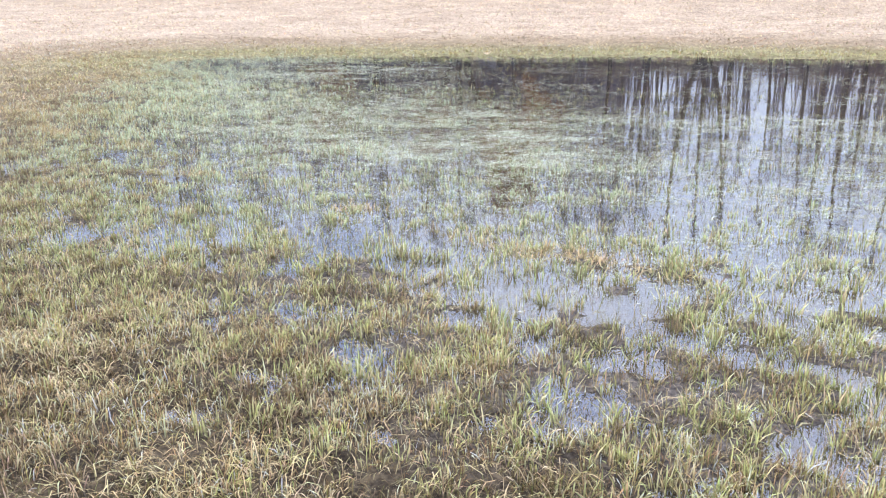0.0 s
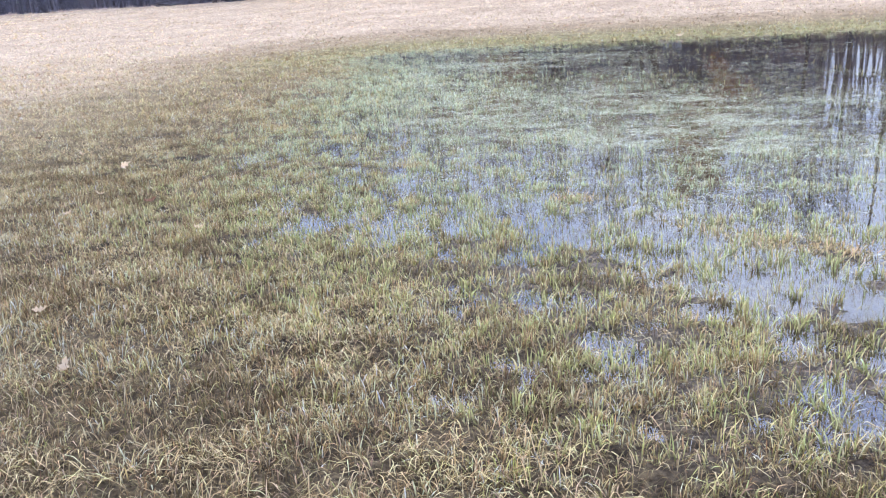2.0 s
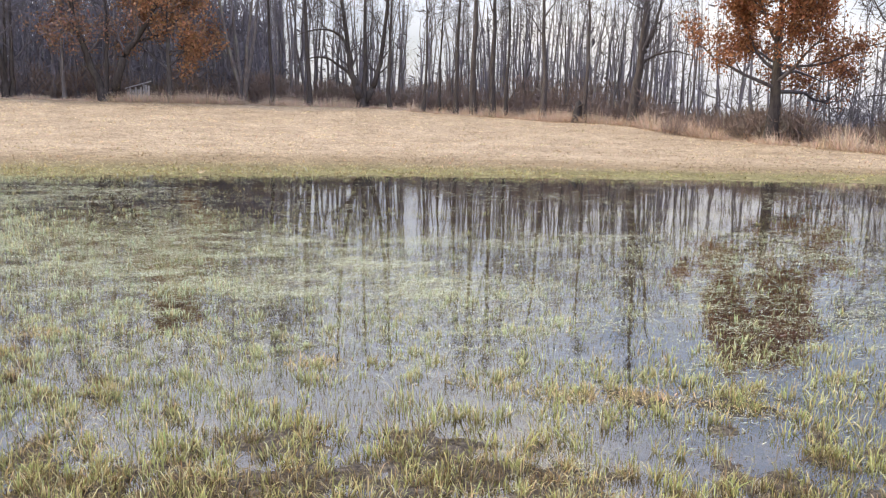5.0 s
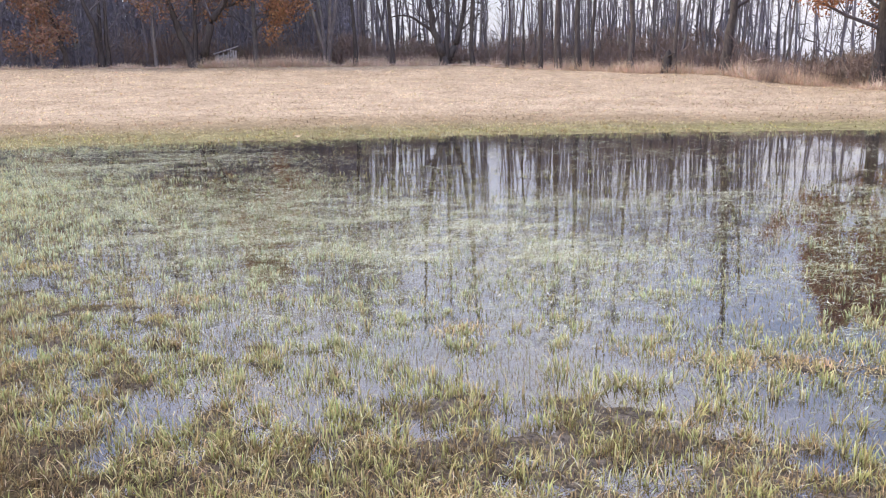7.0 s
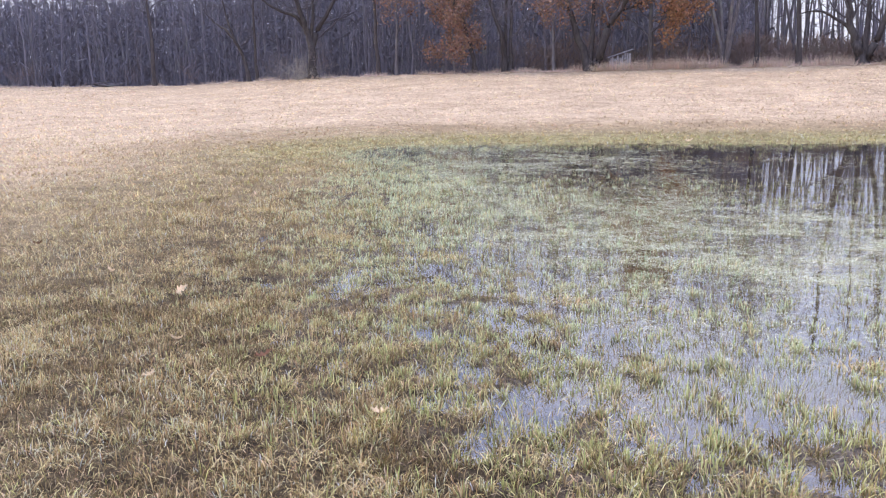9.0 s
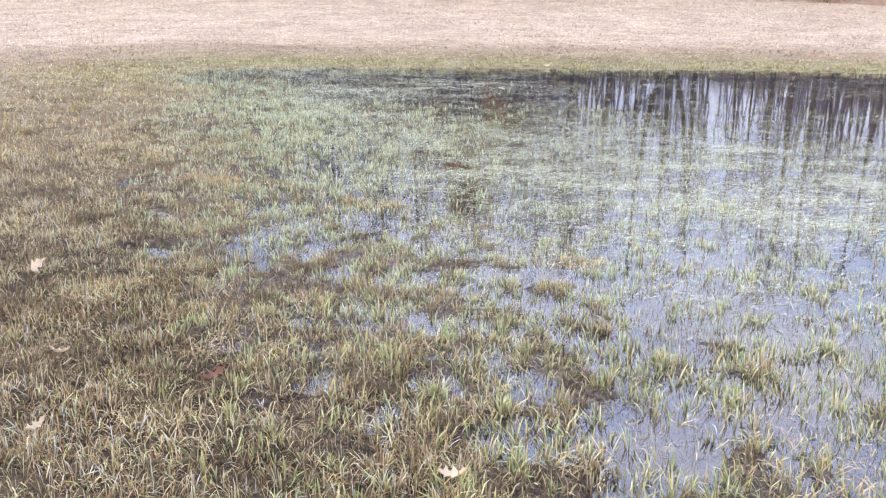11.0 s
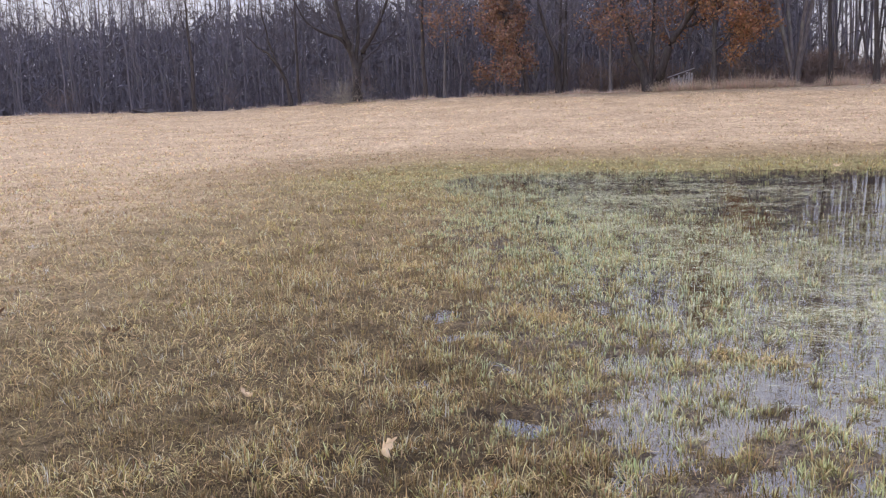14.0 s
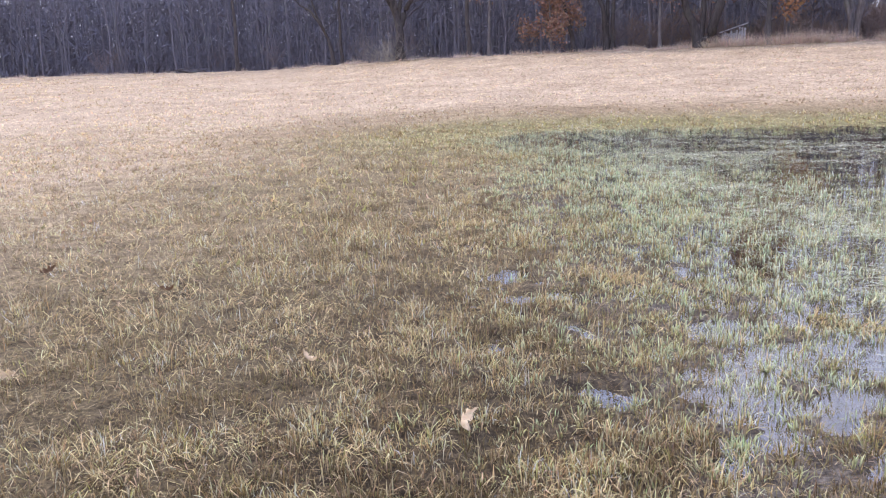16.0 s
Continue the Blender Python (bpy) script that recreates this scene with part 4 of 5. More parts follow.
def leaf_geo(rng, tips, count, spread, size, colours):
    g = Geo()
    p = tips[rng.integers(0, len(tips), count)] + rng.normal(0, spread, (count, 3))
    a = rng.normal(0, 1, (count, 3))
    a /= np.linalg.norm(a, axis=1)[:, None]
    b = np.cross(a, rng.normal(0, 1, (count, 3)))
    b /= np.linalg.norm(b, axis=1)[:, None]
    s = rng.uniform(0.6, 1.3, count)[:, None] * size
    bow = np.cross(a, b) * s * 0.25
    v = np.stack([p - a * s, p + b * s * 0.55 + bow, p + a * s, p - b * s * 0.55 + bow], 1)
    f = np.array([(0, 1, 2), (0, 2, 3)])
    c = vary(rng, blend(np.broadcast_to(colours[0], (count, 3)), np.array(colours[1]), rng.random(count)), 0.25)
    g.add(v, (np.arange(count) * 4)[:, None, None] + f[None], np.repeat(c, 4, axis=0))
    return g


def tree_thing(name, label, geos, bark=BARK, twig=TWIG, leaves=None, smooth=True, category="tree", group=""):
    root = tagged(new(name), label, category, group)
    trunk, crown, tips = geos
    part("trunk", trunk.mesh("trunk", bark, smooth), root)
    part("crown", crown.mesh("crown", twig), root, "bare branching twigs" if leaves is None else "")
    if leaves is not None:
        part("foliage", leaves.mesh("foliage", OAK_LEAF), root, "dead russet-brown leaves still hanging")
    return root


def at_azimuth(az, back=1.5, scale=1.0):
    """A place at the wood's edge: azimuth from the hub, metres behind the edge."""
    d = float(np.interp(az, EDGE[:, 0], EDGE[:, 1])) + back
    x, y = HUB[0] + d * math.sin(radians(az)), HUB[1] + d * math.cos(radians(az))
    return x, y, ground_at(x, y)


def stand(root, az, back, turn=0.0, scale=1.0):
    root.matrix_basis = pose(*at_azimuth(az, back), 0, 0, turn) @ Matrix.Scale(scale, 4)
    return root


def build_trees():
    rng = np.random.default_rng(5)
    russet = ((0.26, 0.135, 0.078), (0.42, 0.23, 0.135))
    brown = ((0.25, 0.145, 0.10), (0.38, 0.225, 0.16))

    # single trees that stand out along the edge of the wood
    g = stem_tree(1, ((0.31, ((0, 0), (-0.5, 1.6), (-1.22, 3.7), (-1.62, 4.8), (-2.2, 8), (-2.4, 13))), (0.35, ((0.1, 0), (0.69, 0.7), (1.25, 2.95), (2.04, 4.1), (3.3, 6.0), (4.2, 9), (4.6, 12))),
                      (0.17, ((0.05, 0.1), (0.21, 2.4), (0.3, 5), (0.1, 9), (0.3, 14))), (0.1, ((1.9, 3.95), (3.0, 4.3), (4.2, 4.9), (5.4, 6.2)))), 0.3, 9, 2.4)
    lv = leaf_geo(rng, g[2][g[2][:, 2] < 6], 800, 0.3, 0.12, brown)
    stand(tree_thing("many_stemmed_tree", "dark tree with three spreading stems and a few brown leaves", g, BARK_HERO, TWIG_DARK, lv), -9.9, 0.2, 9.9)
    g = stem_tree(2, ((0.34, ((0, 0), (-0.3, 1.0), (-0.75, 2.2), (-1.0, 3.8), (-1.6, 8), (-1.7, 15))), (0.3, ((0.1, 0), (0.45, 0.8), (0.85, 1.7), (1.36, 3.6), (1.8, 8), (2.3, 15))), (0.2, ((0.05, 0.4), (0.2, 3), (0.1, 8), (0.3, 14))),
                      (0.12, ((-0.6, 2.1), (-1.62, 2.9), (-2.5, 3.42), (-3.45, 3.46), (-4.0, 3.1))), (0.13, ((-0.72, 2.9), (-0.95, 3.9), (-1.59, 5.0), (-2.45, 5.27), (-3.35, 5.22), (-4.5, 4.8)))), 0.42, 9, 2.2)
    stand(tree_thing("arching_tree", "bare grey tree with long arching low limbs", g, BARK_HERO, TWIG_DARK), 6.4, 0.3, -6.4)
    g = stem_tree(3, ((0.33, ((0, 0), (0.15, 2.2), (0.4, 4.5), (0.6, 9), (0.9, 18))), (0.16, ((0.38, 4.3), (0.9, 5.2), (1.3, 7), (1.7, 11))), (0.08, ((0.3, 3.6), (1.2, 4.3), (2.4, 4.5), (3.3, 4.2)))), 0.4, 12, 2.6)
    stand(tree_thing("tall_tree", "tall thick-trunked bare tree leaning slightly", g, BARK_HERO, TWIG_DARK), 24.4, 1.5, -24.4)
    g = tree_geo(4, 9.6, 0.36, 0.25, 26, 0.5, 0.25, 4, 3, (0.05, 0.0), 1, 0, 0.06)
    lv = leaf_geo(rng, g[2][rng.random(len(g[2])) < 0.7], 33000, 0.32, 0.088, ((0.26, 0.11, 0.062), (0.42, 0.2, 0.11)))
    stand(tree_thing("russet_oak", "oak still hung with dense russet-orange dead leaves", g, BARK_HERO, TWIG_DARK, lv), 33.1, 2.0, 0)
    g = stem_tree(6, ((0.27, ((0, 0), (0.12, 1.85), (0.29, 2.95), (0.52, 4.55), (0.9, 5.7), (1.5, 8), (2.2, 11.5))), (0.07, ((0.1, 1.9), (-0.86, 2.25), (-1.57, 2.67), (-2.18, 2.83), (-3.2, 2.7))),
                      (0.085, ((0.28, 2.9), (-0.53, 3.77), (-1.05, 4.4), (-2.0, 5.41), (-2.9, 6.6), (-3.6, 8))), (0.07, ((0.4, 3.9), (1.4, 4.3), (2.6, 4.5), (3.9, 5.0))), (0.07, ((0.75, 5.3), (0.4, 6.3), (0.1, 8)))), 0.25, 14, 2.2, 0.4, 3, 2600)
    stand(tree_thing("field_edge_tree", "bare tree with a leaning trunk and wide crooked limbs", g, BARK_HERO, TWIG_DARK), 42.3, 3.0, -42.3)
    g = tree_geo(7, 11.5, 0.2, 0.12, 24, 0.36, 0.25, 4, 3)
    lv = leaf_geo(rng, g[2], 12500, 0.34, 0.12, russet)
    stand(tree_thing("young_oak", "young oak with orange-brown leaves through its crown", g, BARK, TWIG_DARK, lv), -6.0, 0.8, 0)
    g = tree_geo(8, 7.5, 0.12, 0.06, 22, 0.32, 0.3, 4, 3)
    lv = leaf_geo(rng, g[2], 7500, 0.28, 0.11, brown)
    stand(tree_thing("young_beech", "slender young tree with dull brown clinging leaves", g, BARK, TWIG, lv), -18.7, 0.6, 0)
    g = tree_geo(9, 8, 0.13, 0.2, 12, 0.3, 0.4, 4, 2)
    lv = leaf_geo(rng, g[2], 1900, 0.3, 0.11, brown)
    stand(tree_thing("young_beech", "small tree with sparse dull brown leaves", g, BARK, TWIG, lv), -12.2, 0.5, 0)
    g = tree_geo(13, 8.5, 0.14, 0.3, 12, 0.34, 0.3, 4, 2)
    lv = leaf_geo(rng, g[2], 1300, 0.3, 0.11, brown)
    stand(tree_thing("young_beech", "small tree with sparse dull brown leaves", g, BARK, TWIG, lv), -22.6, 0.6, 0)
    g = stem_tree(10, ((0.36, ((0, 0), (0, 1.5), (-0.03, 3.0), (-0.5, 4.2), (-1.03, 5.9), (-1.6, 9), (-1.4, 14))), (0.2, ((-0.05, 2.9), (-0.5, 4.0), (-1.1, 4.8), (-2.24, 5.1), (-3.6, 5.9), (-4.6, 8))), (0.24, ((0.02, 2.4), (0.54, 3.7), (1.4, 5.0), (2.4, 7), (3.2, 10))),
                       (0.16, ((0.0, 3.0), (0.2, 5), (0.3, 8), (0.6, 13)))), 0.3, 10, 2.8, 0.5)
    stand(tree_thing("spreading_oak", "big bare oak with a wide spreading crown", g, BARK_HERO, TWIG_DARK), -28.1, 0.6, 28.1)
    g = stem_tree(12, ((0.17, ((0, 0), (-0.26, 1.9), (-0.75, 3.0), (-1.5, 5), (-2.2, 9))), (0.12, ((-0.7, 2.9), (-1.6, 4.2), (-2.4, 4.7), (-3.2, 5.6))), (0.13, ((0.7, 0), (0.6, 3), (0.7, 7), (0.6, 13)))), 0.4, 9, 2.4)
    stand(tree_thing("leaning_tree", "bare dark tree leaning out of the wood", g, BARK_HERO, TWIG_DARK), -32.2, 1.0, 32.2)
    g = stem_tree(11, ((0.18, ((0, 0), (-0.2, 1.2), (-0.51, 2.7), (-1.16, 4.45), (-2.2, 6.5), (-3, 9))),), 0.4, 9, 2.4)
    stand(tree_thing("leaning_tree", "bare dark tree bending over a young beech", g, BARK_HERO, TWIG_DARK), -17.3, 0.8, 17.3)
    g = stem_tree(14, ((0.2, ((0, 0), (-0.07, 2.2), (-1.0, 4.7), (-1.6, 7), (-2.0, 12))), (0.17, ((0, 0.2), (0.05, 2.3), (0.1, 5), (0.2, 15))), (0.18, ((0.45, 0), (0.42, 2), (0.48, 5), (0.6, 15)))), 0.35, 10, 2.2)
    stand(tree_thing("forked_tree", "bare tree forking low into straight dark stems", g, BARK_HERO, TWIG_DARK), -15.4, 0.8, 15.4)
    for seed, az, r in ((26, 8.3, 0.17), (27, 10.5, 0.12), (28, 11.6, 0.1), (29, 12.7, 0.16), (21, 13.9, 0.24), (20, 15.2, 0.22), (19, 16.1, 0.14), (22, 18.5, 0.2), (18, 21.3, 0.16), (23, 2.9, 0.2), (17, 0.4, 0.16), (24, -38.0, 0.2), (25, -23.8, 0.18)):
        g = tree_geo(seed, 7.5 + 32 * r, r, 0.36, 9, 0.18, 0.9, 4, 3 if r > 0.17 else 2, (rng.normal(0, 0.02), 0), 1, 0, 0.05, 8, 350)
        stand(tree_thing("tall_tree", "tall bare tree with a dark furrowed trunk", g, BARK_HERO, TWIG_DARK), az, 0.6, seed * 40)
    g = tree_geo(15, 17, 0.2, 0.3, 8, 0.24, 0.9, 4, 3, (0, 0), 4, 0.02, 0.03)
    stand(tree_thing("many_stemmed_tree", "clump of slim grey stems rising from one base", g), -1.4, 1.2, 0)

    # tall slim trees that make up the front of the wood
    kinds = []
    for k in range(8):
        g = tree_geo(30 + k, 15 + 0.7 * k, 0.065 + 0.011 * k + (0.04 if k > 3 else 0), 0.14 + 0.03 * k if k < 4 else 0.45, 15 if k < 4 else 9, 0.17 + 0.012 * k, 0.9, 3, 2, (rng.normal(0, 0.06), rng.normal(0, 0.06)), 1, 0, 0.09, 6, 380 if k < 4 else 160)
        kinds.append(tree_thing("slim_tree", "tall slim bare woodland tree with a straight grey trunk", g, BARK_WOOD if k < 4 else BARK_DARK, TWIG if k < 4 else TWIG_DARK, group="trees of the wood"))
    spots = []
    for az in np.concatenate([np.arange(-58, 1, 1.25), np.arange(1, 29, 0.55), np.arange(30, 66, 1.2)]):
        for row in range(2):
            spots.append((az + rng.normal(0, 0.5), 2.6 + row * 4.5 + abs(rng.normal(0, 1.8))))
    # two clear gaps through which the sky shows low down
    spots = [p for p in spots if not ((3.3 < p[0] < 5.6 or 8.6 < p[0] < 12.3) and rng.random() < 0.55)]
    for i, (az, back) in enumerate(spots):
        k = int(rng.integers(0, 4) if az < 1 else rng.integers(3, 8))
        s = rng.uniform(0.78, 1.12) * float(np.interp(az, (-52, -47, -41, 1, 4), (0.82, 1, 1, 1, 0.53)))
        if 28 < az < 50:
            if rng.random() < (0.7 if az < 34 else 0.93):
                continue
            back, s = back + 16, s * 0.95
        m = pose(*at_azimuth(az, back), 0, 0, rng.uniform(0, 360)) @ Matrix.Scale(s, 4)
        if i < 8:
            kinds[i].matrix_basis = m
        else:
            copy_thing(kinds[k], m).matrix_basis = m
    # the depth of the wood behind them: thicker to the west
    back, twigs = Geo(), Geo()
    for az in np.arange(-64, 70, 0.3):
        dense = float(np.interp(az, [-64, -9, -3, 3, 8, 26, 30, 70], [2.8, 3.0, 2.6, 2.4, 2.4, 3.0, 0.9, 0.8]))
        dense *= 0.55 if 3.3 < az < 5.6 or 8.6 < az < 12.3 else 1.0
        for _ in range(int(dense) + (rng.random() < dense % 1)):
            a = az + rng.normal(0, 0.2)
            x, y, z = at_azimuth(a, rng.uniform(6, 46) if az < 0 else rng.uniform(7, 30))
            h = rng.uniform(11, 18) * float(np.interp(az, (-52, -47, -41, 1, 6), (0.82, 1, 1, 1, 0.6)))
            lx, ly = rng.normal(0, 0.06, 2)
            r = rng.uniform(0.05, 0.13)
            line = np.array([(x + lx * h * u + rng.normal(0, 0.12), y + ly * h * u, z - 0.3 + u * h) for u in (0, 0.3, 0.6, 0.85, 1)])
            tube(back, line, r * np.array((1.2, 0.85, 0.6, 0.35, 0.12)), 4)
            m = 38 if az < 2 else 12
            u = rng.uniform(0.06 if az < 2 else 0.3, 1, m)
            p = np.stack([np.interp(u, (0, 0.3, 0.6, 0.85, 1), line[:, c]) for c in range(3)], -1)
            reach_out = (1.3 - u)[:, None] * np.stack([rng.normal(0, 1.0, m), rng.normal(0, 1.0, m), rng.uniform(0, 1.2, m)], -1)
            side = np.stack([rng.normal(0, 0.02, m), rng.normal(0, 0.02, m), np.zeros(m)], -1)
            v = np.stack([p - side, p + side, p + reach_out * 1.6], 1)
            twigs.add(v, np.arange(m * 3).reshape(m, 3))
            spray(twigs, rng, np.concatenate([p + reach_out * 0.7, p + reach_out * 1.3]), 42 if az < 2 else 12, 1.0, 0.022)
    # brushwood that closes the foot of the western wood
    n = 42000
    west = n - 6000
    az = np.concatenate([rng.uniform(-64, -1, west) + rng.exponential(2.2, west) * (rng.random(west) < 0.12), rng.uniform(0, 66, n - west)])
    dist = np.interp(az, EDGE[:, 0], EDGE[:, 1]) + np.where(az < 1, rng.uniform(1.5, 26, n), rng.uniform(3, 26, n))
    x, y = HUB[0] + dist * np.sin(np.radians(az)), HUB[1] + dist * np.cos(np.radians(az))
    high = np.where(np.arange(n) < west, 9.0, 3.2)
    p = np.stack([x, y, ground(x, y) + rng.random(n) ** 1.5 * high], -1)
    spray(twigs, rng, p, int(n * 1.3), 1.3, 0.017, 0.9)
    # the wood goes on behind, too deep to tell its twigs apart
    n = 60000
    az = rng.uniform(-68, 0.5, n)
    dist = np.interp(az, EDGE[:, 0], EDGE[:, 1]) + rng.uniform(34, 62, n)
    x, y = HUB[0] + dist * np.sin(np.radians(az)), HUB[1] + dist * np.cos(np.radians(az))
    spray(twigs, rng, np.stack([x, y, ground(x, y) + rng.random(n) ** 1.15 * np.interp(az, (-68, -46, -38, -25, -5, 0.5), (9, 10, 11, 11.5, 12, 9))], -1), n, 2.4, 0.07, 1.4)
    n = 9000
    az = rng.uniform(34, 62, n)
    dist = np.interp(az, EDGE[:, 0], EDGE[:, 1]) + rng.uniform(5, 15, n)
    x, y = HUB[0] + dist * np.sin(np.radians(az)), HUB[1] + dist * np.cos(np.radians(az))
    spray(twigs, rng, np.stack([x, y, ground(x, y) + rng.random(n) ** 1.2 * 2.6 * sstep(0.25, 0.6, fnoise(x, y, 4.0, 89))], -1), int(n * 1.5), 0.9, 0.012, 0.8)
    # red-brown saplings and briars under the eastern trees
    n = 44000
    az = np.concatenate([rng.uniform(-14, 0, 6000), rng.uniform(-1, 52, n - 6000)])
    dist = np.interp(az, EDGE[:, 0], EDGE[:, 1]) + rng.uniform(1.5, 9, n)
    x, y = HUB[0] + dist * np.sin(np.radians(az)), HUB[1] + dist * np.cos(np.radians(az))
    thick = sstep(0.3, 0.62, fnoise(x, y, 3.0, 99))
    under = Geo()
    spray(under, rng, np.stack([x, y, ground(x, y) + rng.random(n) ** 1.25 * np.interp(az, (-2, 8, 13, 24, 28), (2.4, 1.3, 2.7, 2.6, 1.5)) * (0.35 + 0.65 * thick)], -1), 90000, 0.78, 0.0125, 1.2)
    tagged(new("briar_thicket", under.mesh("briar_thicket", TWIG_RED)), "red-brown tangle of briars and saplings under bare trees", "thicket", kind="stuff")
    wood = tagged(new("woodland", back.mesh("woodland", BARK_WOOD)), "deep bare winter wood of many thin dark trunks", "woodland", kind="stuff")
    tagged(part("brush", twigs.mesh("brush", TWIG), wood), kind="stuff")
    print("wood", sum(len(f) for f in back.f), sum(len(f) for f in twigs.f))


build_trees()


# ---- undergrowth ----
def shrub_geo(seed, height, stems, spread):
    rng = np.random.default_rng(seed)
    g, t = Geo(), Geo()
    for k in range(stems):
        h = height * rng.uniform(0.6, 1.1)
        p = (rng.normal(0, 0.25), rng.normal(0, 0.25), -0.1)
        line = bend(rng, p, rng.uniform(0, 6.28), rng.uniform(1.57 - spread, 1.57), h, 4, 0.3, 0.15)
        tube(g, line, np.linspace(0.01, 0.003, 5), 3)
        for j in range(9):
            u = rng.uniform(0.25, 1)
            i = min(int(u * 4), 3)
            q = line[i] + (line[i + 1] - line[i]) * (u * 4 - i)
            tube(t, bend(rng, q, rng.uniform(0, 6.28), rng.uniform(0.3, 1.3), h * rng.uniform(0.18, 0.4), 2, 0, 0.25), (0.0045, 0.0035, 0.0015), 3)
    return g, t


def build_undergrowth():
    rng = np.random.default_rng(8)
    kinds = []
    for k in range(4):
        g, t = shrub_geo(60 + k, 2.0 + 0.5 * k, 22, 0.75)
        root = tagged(new("shrub"), "leafless red-brown thicket shrub at the wood's edge", "shrub", "shrubs along the wood")
        tagged(part("bush_frame", g.mesh("bush_frame", TWIG), root), kind="stuff")
        tagged(part("brush", t.mesh("brush", TWIG_RED), root), kind="stuff")
        kinds.append(root)
    n = 0
    for az in np.concatenate([np.arange(-56, 0, 1.0), np.arange(0, 64, 0.75)]):
        if az < -2 and rng.random() < 0.6:
            continue
        a, back = az + rng.normal(0, 0.3), 1.2 + abs(rng.normal(0, 2.2)) + float(np.interp(az, (25, 30), (0, 5.5)))
        m = pose(*at_azimuth(a, back), 0, 0, rng.uniform(0, 360)) @ Matrix.Scale(rng.uniform(0.7, 1.25) * float(np.interp(az, (0, 1, 8, 13, 25, 29), (1, 0.5, 0.6, 0.9, 0.85, 0.5))), 4)
        if n < 4:
            kinds[n].matrix_basis = m
        else:
            copy_thing(kinds[int(rng.integers(0, 4))], m).matrix_basis = m
        n += 1
    # one pale rounded bush against the dark wood, and a dark one in the tall weeds
    g, t = shrub_geo(77, 3.0, 70, 1.15)
    b = tagged(new("pale_bush"), "rounded bush of fine pale olive-grey twigs", "bush")
    tagged(part("bush_frame", g.mesh("bush_frame", TWIG_PALE), b), kind="stuff")
    tagged(part("brush", t.mesh("brush", TWIG_PALE), b), kind="stuff")
    b.matrix_basis = pose(*at_azimuth(-28.9, -0.3)) @ Matrix.Diagonal((1.25, 1.25, 0.72, 1))
    g, t = shrub_geo(78, 1.25, 50, 0.9)
    b = tagged(new("dark_bush"), "low round red-brown bush among tall dry weeds", "bush")
    tagged(part("bush_frame", g.mesh("bush_frame", TWIG_RED), b), kind="stuff")
    tagged(part("brush", t.mesh("brush", TWIG_RED), b), kind="stuff")
    b.matrix_basis = pose(*at_azimuth(27.0, -1.2))

    # tall dead weeds along the edge, in arching tussocks
    g = Geo()
    n = 6600
    az = np.concatenate([rng.uniform(-60, 64, 1600), rng.uniform(-16, 64, 2800), rng.uniform(13, 60, n - 4400)])
    deep = np.interp(az, [-60, -28, -14, 0, 18, 28, 40, 64], [0.6, 1.0, 1.5, 2.0, 3.4, 6.5, 7.5, 7.5])
    dist = np.interp(az, EDGE[:, 0], EDGE[:, 1]) + rng.uniform(-0.05, 1, n) * deep + (fnoise(az, az * 0, 1.5, 97) - 0.5) * 1.4
    cx, cy = HUB[0] + dist * np.sin(np.radians(az)), HUB[1] + dist * np.cos(np.radians(az))
    tall = np.interp(az, [-60, -30, -14, -9, -5, 0, 18, 28, 40, 64], [0.22, 0.34, 0.4, 0.75, 0.75, 0.78, 0.8, 0.95, 1.0, 1.0]) * (0.25 + 1.15 * sstep(0.3, 0.72, fnoise(cx, cy, 1.3, 98))) * rng.uniform(0.7, 1.2, n)
    ruddy = rng.random(n) * np.interp(az, [-60, 14, 24, 64], [0.2, 0.4, 0.8, 0.85])
    x, y, head, tuft = tufts(rng, cx, cy, 17, np.full(n, 0.26))
    m = len(x)
    col = vary(rng, blend(np.broadcast_to(np.array((0.73, 0.58, 0.47)), (m, 3)), np.array((0.5, 0.33, 0.22)), ruddy[tuft]), 0.18)
    blades(g, rng, x, y, ground(x, y) - 0.03, tall[tuft] * rng.uniform(0.6, 1.1, m), rng.uniform(0.014, 0.034, m), np.clip(rng.normal(0.55, 0.25, m), 0, 1.1), col, col, 1, head)
    tagged(new("tall_weeds", g.mesh("tall_weeds", STRAW)), "tall dead tan weeds and grass along the wood", "weeds", kind="stuff")


build_undergrowth()


# ---- small things ----
def box_bm(bm, centre, size, turn=0.0):
    m = Matrix.Translation(centre) @ Matrix.Rotation(turn, 4, "Y") @ Matrix.Diagonal((*size, 1))
    bmesh.ops.create_cube(bm, size=1, matrix=m)


def bm_part(name, bm, mat, parent, label=""):
    me = bpy.data.meshes.new(name)
    bm.to_mesh(me)
    bm.free()
    me.materials.append(mat)
    return part(name, me, parent, label)


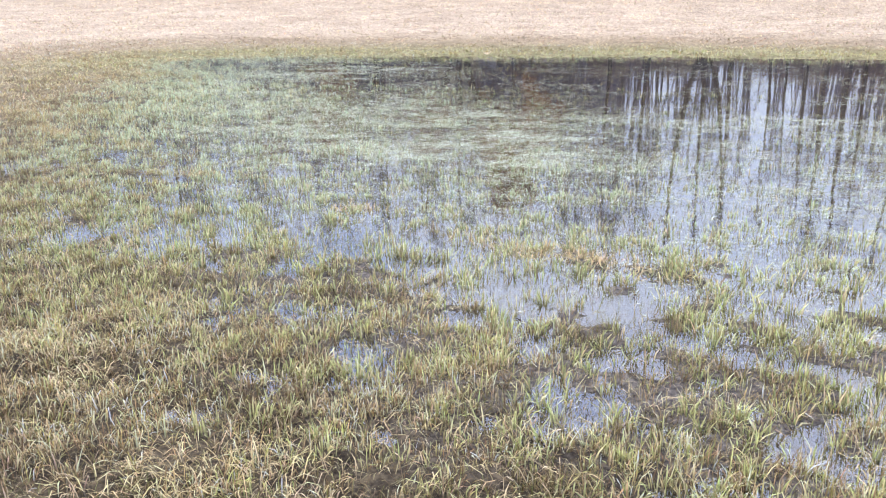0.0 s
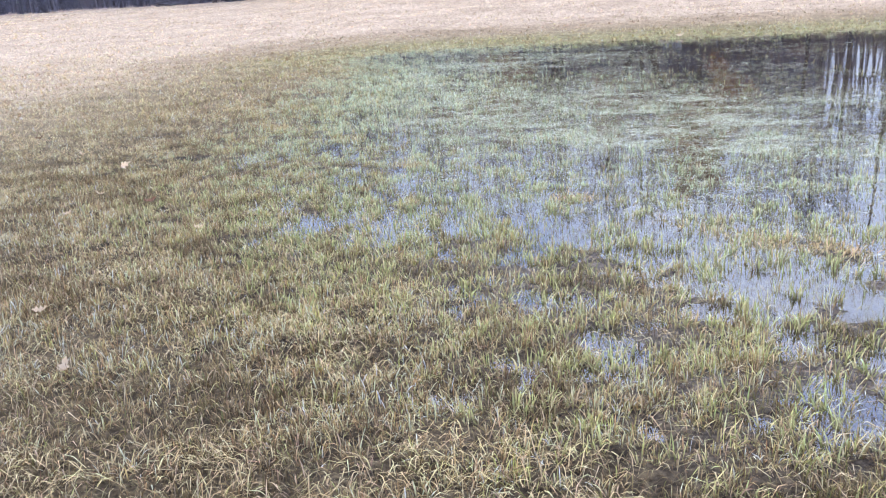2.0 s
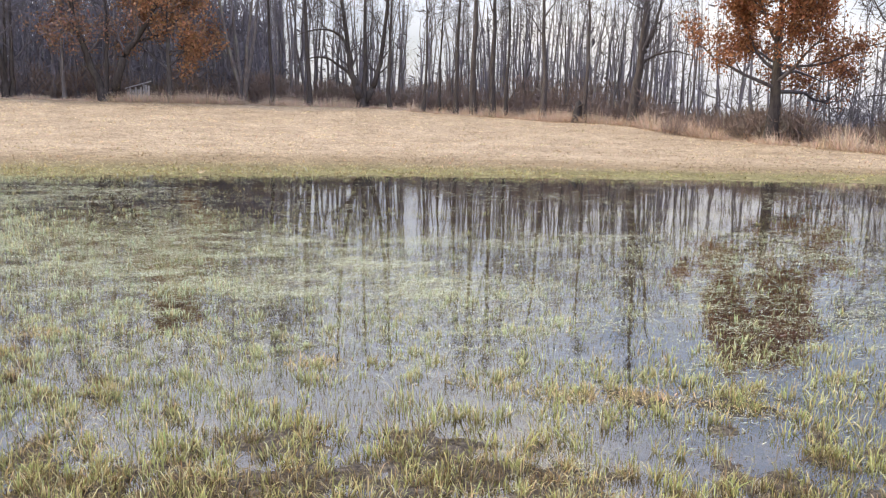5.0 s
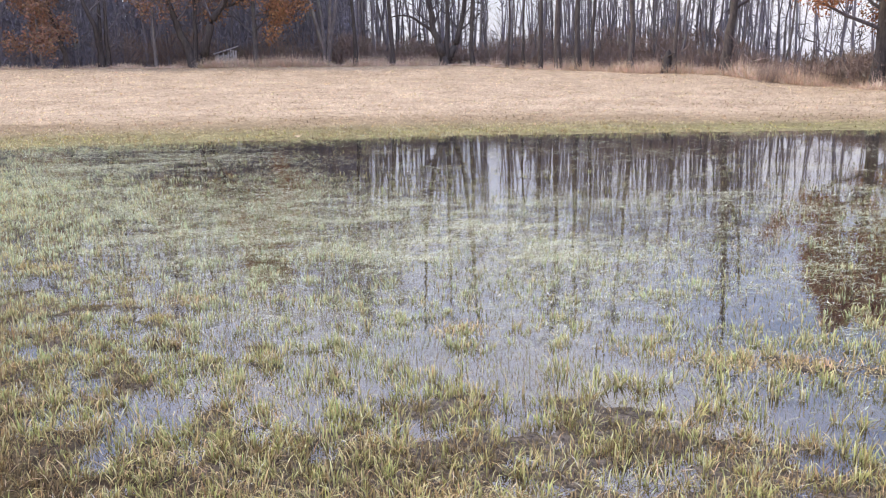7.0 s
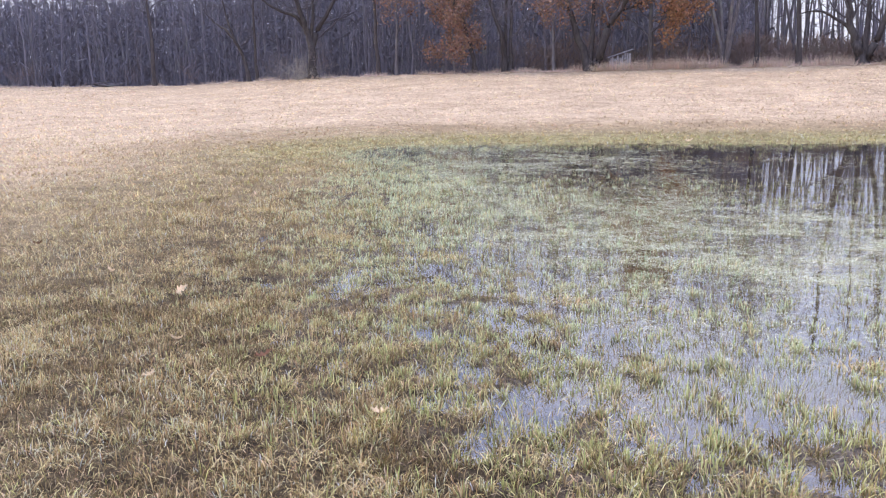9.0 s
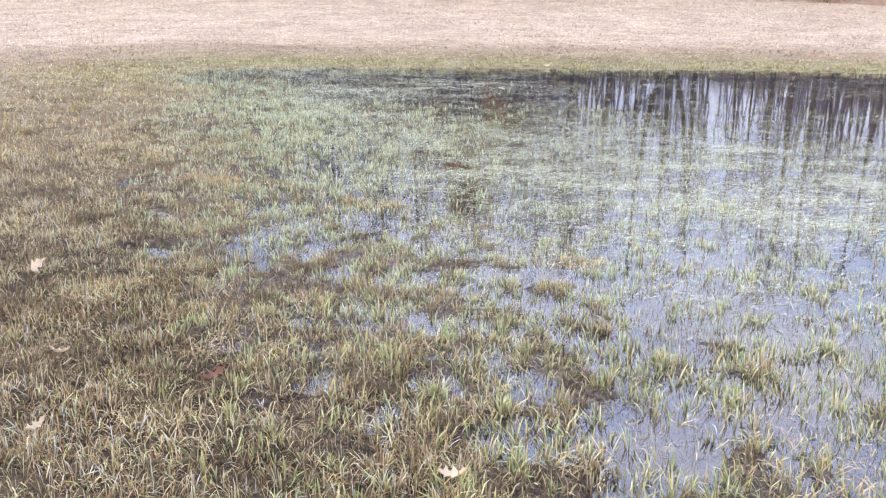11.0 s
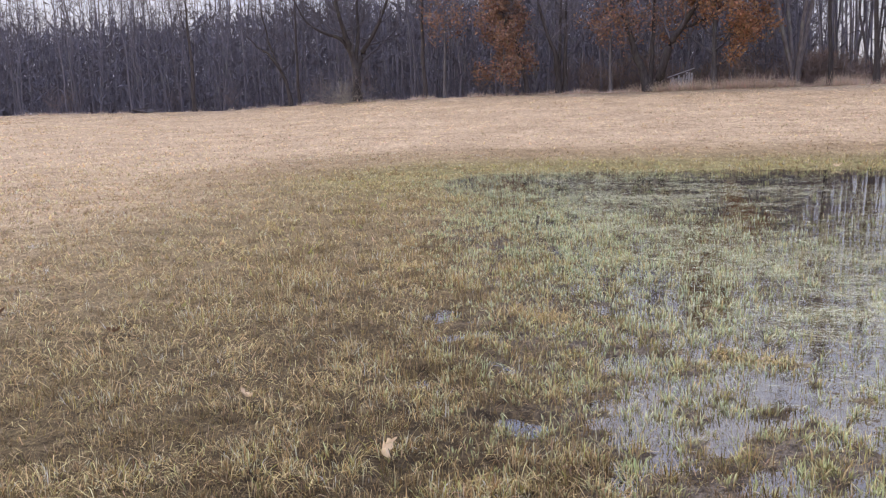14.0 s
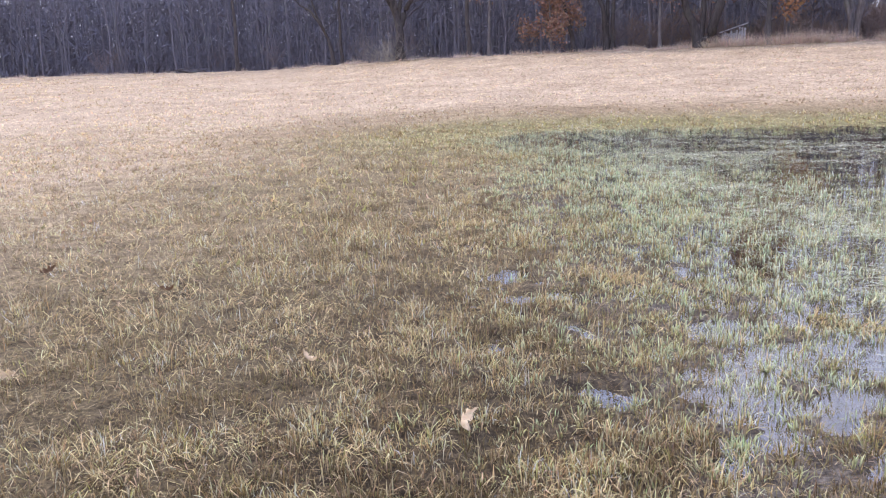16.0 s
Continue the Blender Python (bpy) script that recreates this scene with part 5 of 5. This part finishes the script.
def build_shed():
    rng = np.random.default_rng(23)
    root = tagged(new("shed"), "small shed of white weathered upright boards behind the trees", "shed")
    w, d, low, high = 1.9, 1.6, 1.15, 1.75
    ang = math.atan2(high - low, w)
    bm = bmesh.new()
    box_bm(bm, (0, d / 2, 0.5), (w - 0.1, d - 0.1, 1.1))
    bm_part("wall", bm, ROOF, root, "dark inner wall of grey planks")
    for k in range(9):
        x = -w / 2 + w * (k + 0.5) / 9
        h = low + (high - low) * (x / w + 0.5) - rng.uniform(0.05, 0.5)
        bm = bmesh.new()
        box_bm(bm, (x, -0.03, h / 2), (0.15, 0.025, h), rng.normal(0, 0.02))
        bm_part("board", bm, BOARD, root)
    bm = bmesh.new()
    box_bm(bm, (0, d / 2, (low + high) / 2 + 0.03), (math.hypot(w, high - low) + 0.3, d + 0.3, 0.05), -ang)
    bm_part("roof", bm, ROOF, root)
    bm = bmesh.new()
    box_bm(bm, (0, -0.18, (low + high) / 2), (math.hypot(w, high - low) + 0.2, 0.03, 0.07), -ang)
    bm_part("trim_board", bm, BOARD, root)
    root.matrix_basis = pose(*at_azimuth(-7.9, 1.6), 0, 0, 8) @ Matrix.Scale(0.82, 4)
    root = tagged(new("board_fence"), "short fence of faded red upright boards beside a shed", "fence")
    for k in range(8):
        bm = bmesh.new()
        box_bm(bm, (0.3 * k + rng.normal(0, 0.05), 0, 0.75), (0.1, 0.03, 1.5 + rng.normal(0, 0.2)), rng.normal(0, 0.07))
        bm_part("board", bm, FENCE, root)
    for z in (0.4, 1.1):
        bm = bmesh.new()
        box_bm(bm, (1.05, 0.05, z), (2.4, 0.05, 0.1))
        bm_part("rail", bm, FENCE, root)
    root.matrix_basis = pose(*at_azimuth(-6.6, 3.4), 0, 0, 8) @ Matrix.Scale(0.8, 4)


def oak_leaf_mesh(seed, mat, tone):
    """A curled lobed leaf about 11 cm long."""
    rng = np.random.default_rng(seed)
    n = 13
    t = np.linspace(0, 1, n)
    half = 0.028 * np.sin(np.pi * t ** 0.8) * (0.72 + 0.42 * np.cos(t * 22 + seed)) + 0.0015
    x = (t - 0.5) * 0.115
    curl = 0.03 * (2 * t - 1) ** 2 + 0.004
    v = []
    for k in range(n):
        lift = 0.012 + 0.25 * half[k]
        v += [(x[k], -half[k], curl[k] + lift), (x[k], 0, curl[k]), (x[k], half[k], curl[k] + lift * rng.uniform(0.6, 1.6))]
    f = []
    for k in range(n - 1):
        a = 3 * k
        f += [(a, a + 3, a + 1), (a + 1, a + 3, a + 4), (a + 1, a + 4, a + 2), (a + 2, a + 4, a + 5)]
    g = Geo()
    g.add(v, f, np.broadcast_to(np.array(tone), (len(v), 3)))
    return g.mesh("fallen_leaf", mat, True)


def build_leaves():
    tan = oak_leaf_mesh(1, OAK_LEAF, (0.70, 0.53, 0.35))
    pale = oak_leaf_mesh(3, OAK_LEAF, (0.88, 0.68, 0.47))
    dark = oak_leaf_mesh(4, OAK_LEAF, (0.16, 0.09, 0.05))
    red = oak_leaf_mesh(2, OAK_LEAF, (0.30, 0.15, 0.09))
    rows = [(-4.99, 6.41, pale, 1.35, 72, 100), (-5.93, 6.78, tan, 0.9, 10, 160), (-7.17, 6.14, tan, 0.9, 70, 20), (-8.75, 7.74, dark, 1.1, 30, 80),
            (-7.53, 7.62, dark, 0.9, 20, 10), (-1.46, 2.46, tan, 0.9, 15, 120), (-2.21, 3.0, tan, 0.7, 30, 30), (-3.95, 4.76, tan, 0.7, 10, 70),
            (-2.5, 4.62, tan, 0.8, 10, 0), (-3.49, 5.2, red, 0.9, 15, 50), (-2.1, 23.0, tan, 1.8, 30, 20), (-4.22, 5.36, tan, 0.7, 15, 200)]
    for x, y, me, s, tilt, turn in rows:
        ob = new("fallen_leaf", me)
        tone = "dark brown" if me is dark else "reddish" if me is red else "pale tan"
        tagged(ob, f"{tone} curled oak leaf lying on wet grass", "leaf", "fallen leaves")
        ob.matrix_basis = pose(x, y, max(ground_at(x, y), float(level(y))) + 0.035, tilt, -10, turn) @ Matrix.Scale(s, 4)


def build_log():
    rng = np.random.default_rng(3)
    root = tagged(new("brush_pile"), "low dark heap of fallen logs at the field's edge", "brush pile")
    x, y, z = at_azimuth(-40.7, 0.0)
    for k in range(11):
        g = Geo()
        line = bend(rng, (rng.uniform(-1.5, 0.1), rng.normal(0, 0.3), 0.06 + 0.09 * (k % 3)), rng.normal(0, 0.35), rng.normal(0, 0.12), rng.uniform(0.8, 1.7), 4, 0, 0.1)
        tube(g, line, np.linspace(0.1, 0.05, 5) * rng.uniform(0.6, 1.1), 6)
        part("log", g.mesh("log", BARK_DARK, True), root)
    root.matrix_basis = pose(x, y, z, 0, 0, 39)


def build_stump():
    rng = np.random.default_rng(17)
    root = tagged(new("tree_stump"), "broken dark tree stump among dry weeds", "stump")
    g = Geo()
    line = np.array([(0, 0, -0.2), (0.02, 0, 0.2), (0.05, 0.02, 0.7), (0.1, 0.0, 1.15), (0.13, 0.0, 1.4)])
    tube(g, line, (0.42, 0.32, 0.26, 0.2, 0.05), 9)
    part("trunk", g.mesh("trunk", BARK_HERO), root)
    for k in range(3):
        g = Geo()
        tube(g, bend(rng, (0.05, 0, 0.5 + 0.2 * k), 2.2 * k, 0.5, 1.1, 4, 0.5, 0.2), np.linspace(0.08, 0.02, 5), 5)
        part("snag", g.mesh("snag", BARK_HERO), root)
    root.matrix_basis = pose(*at_azimuth(20.8, 0.4))


build_shed()
build_stump()
build_leaves()
build_log()
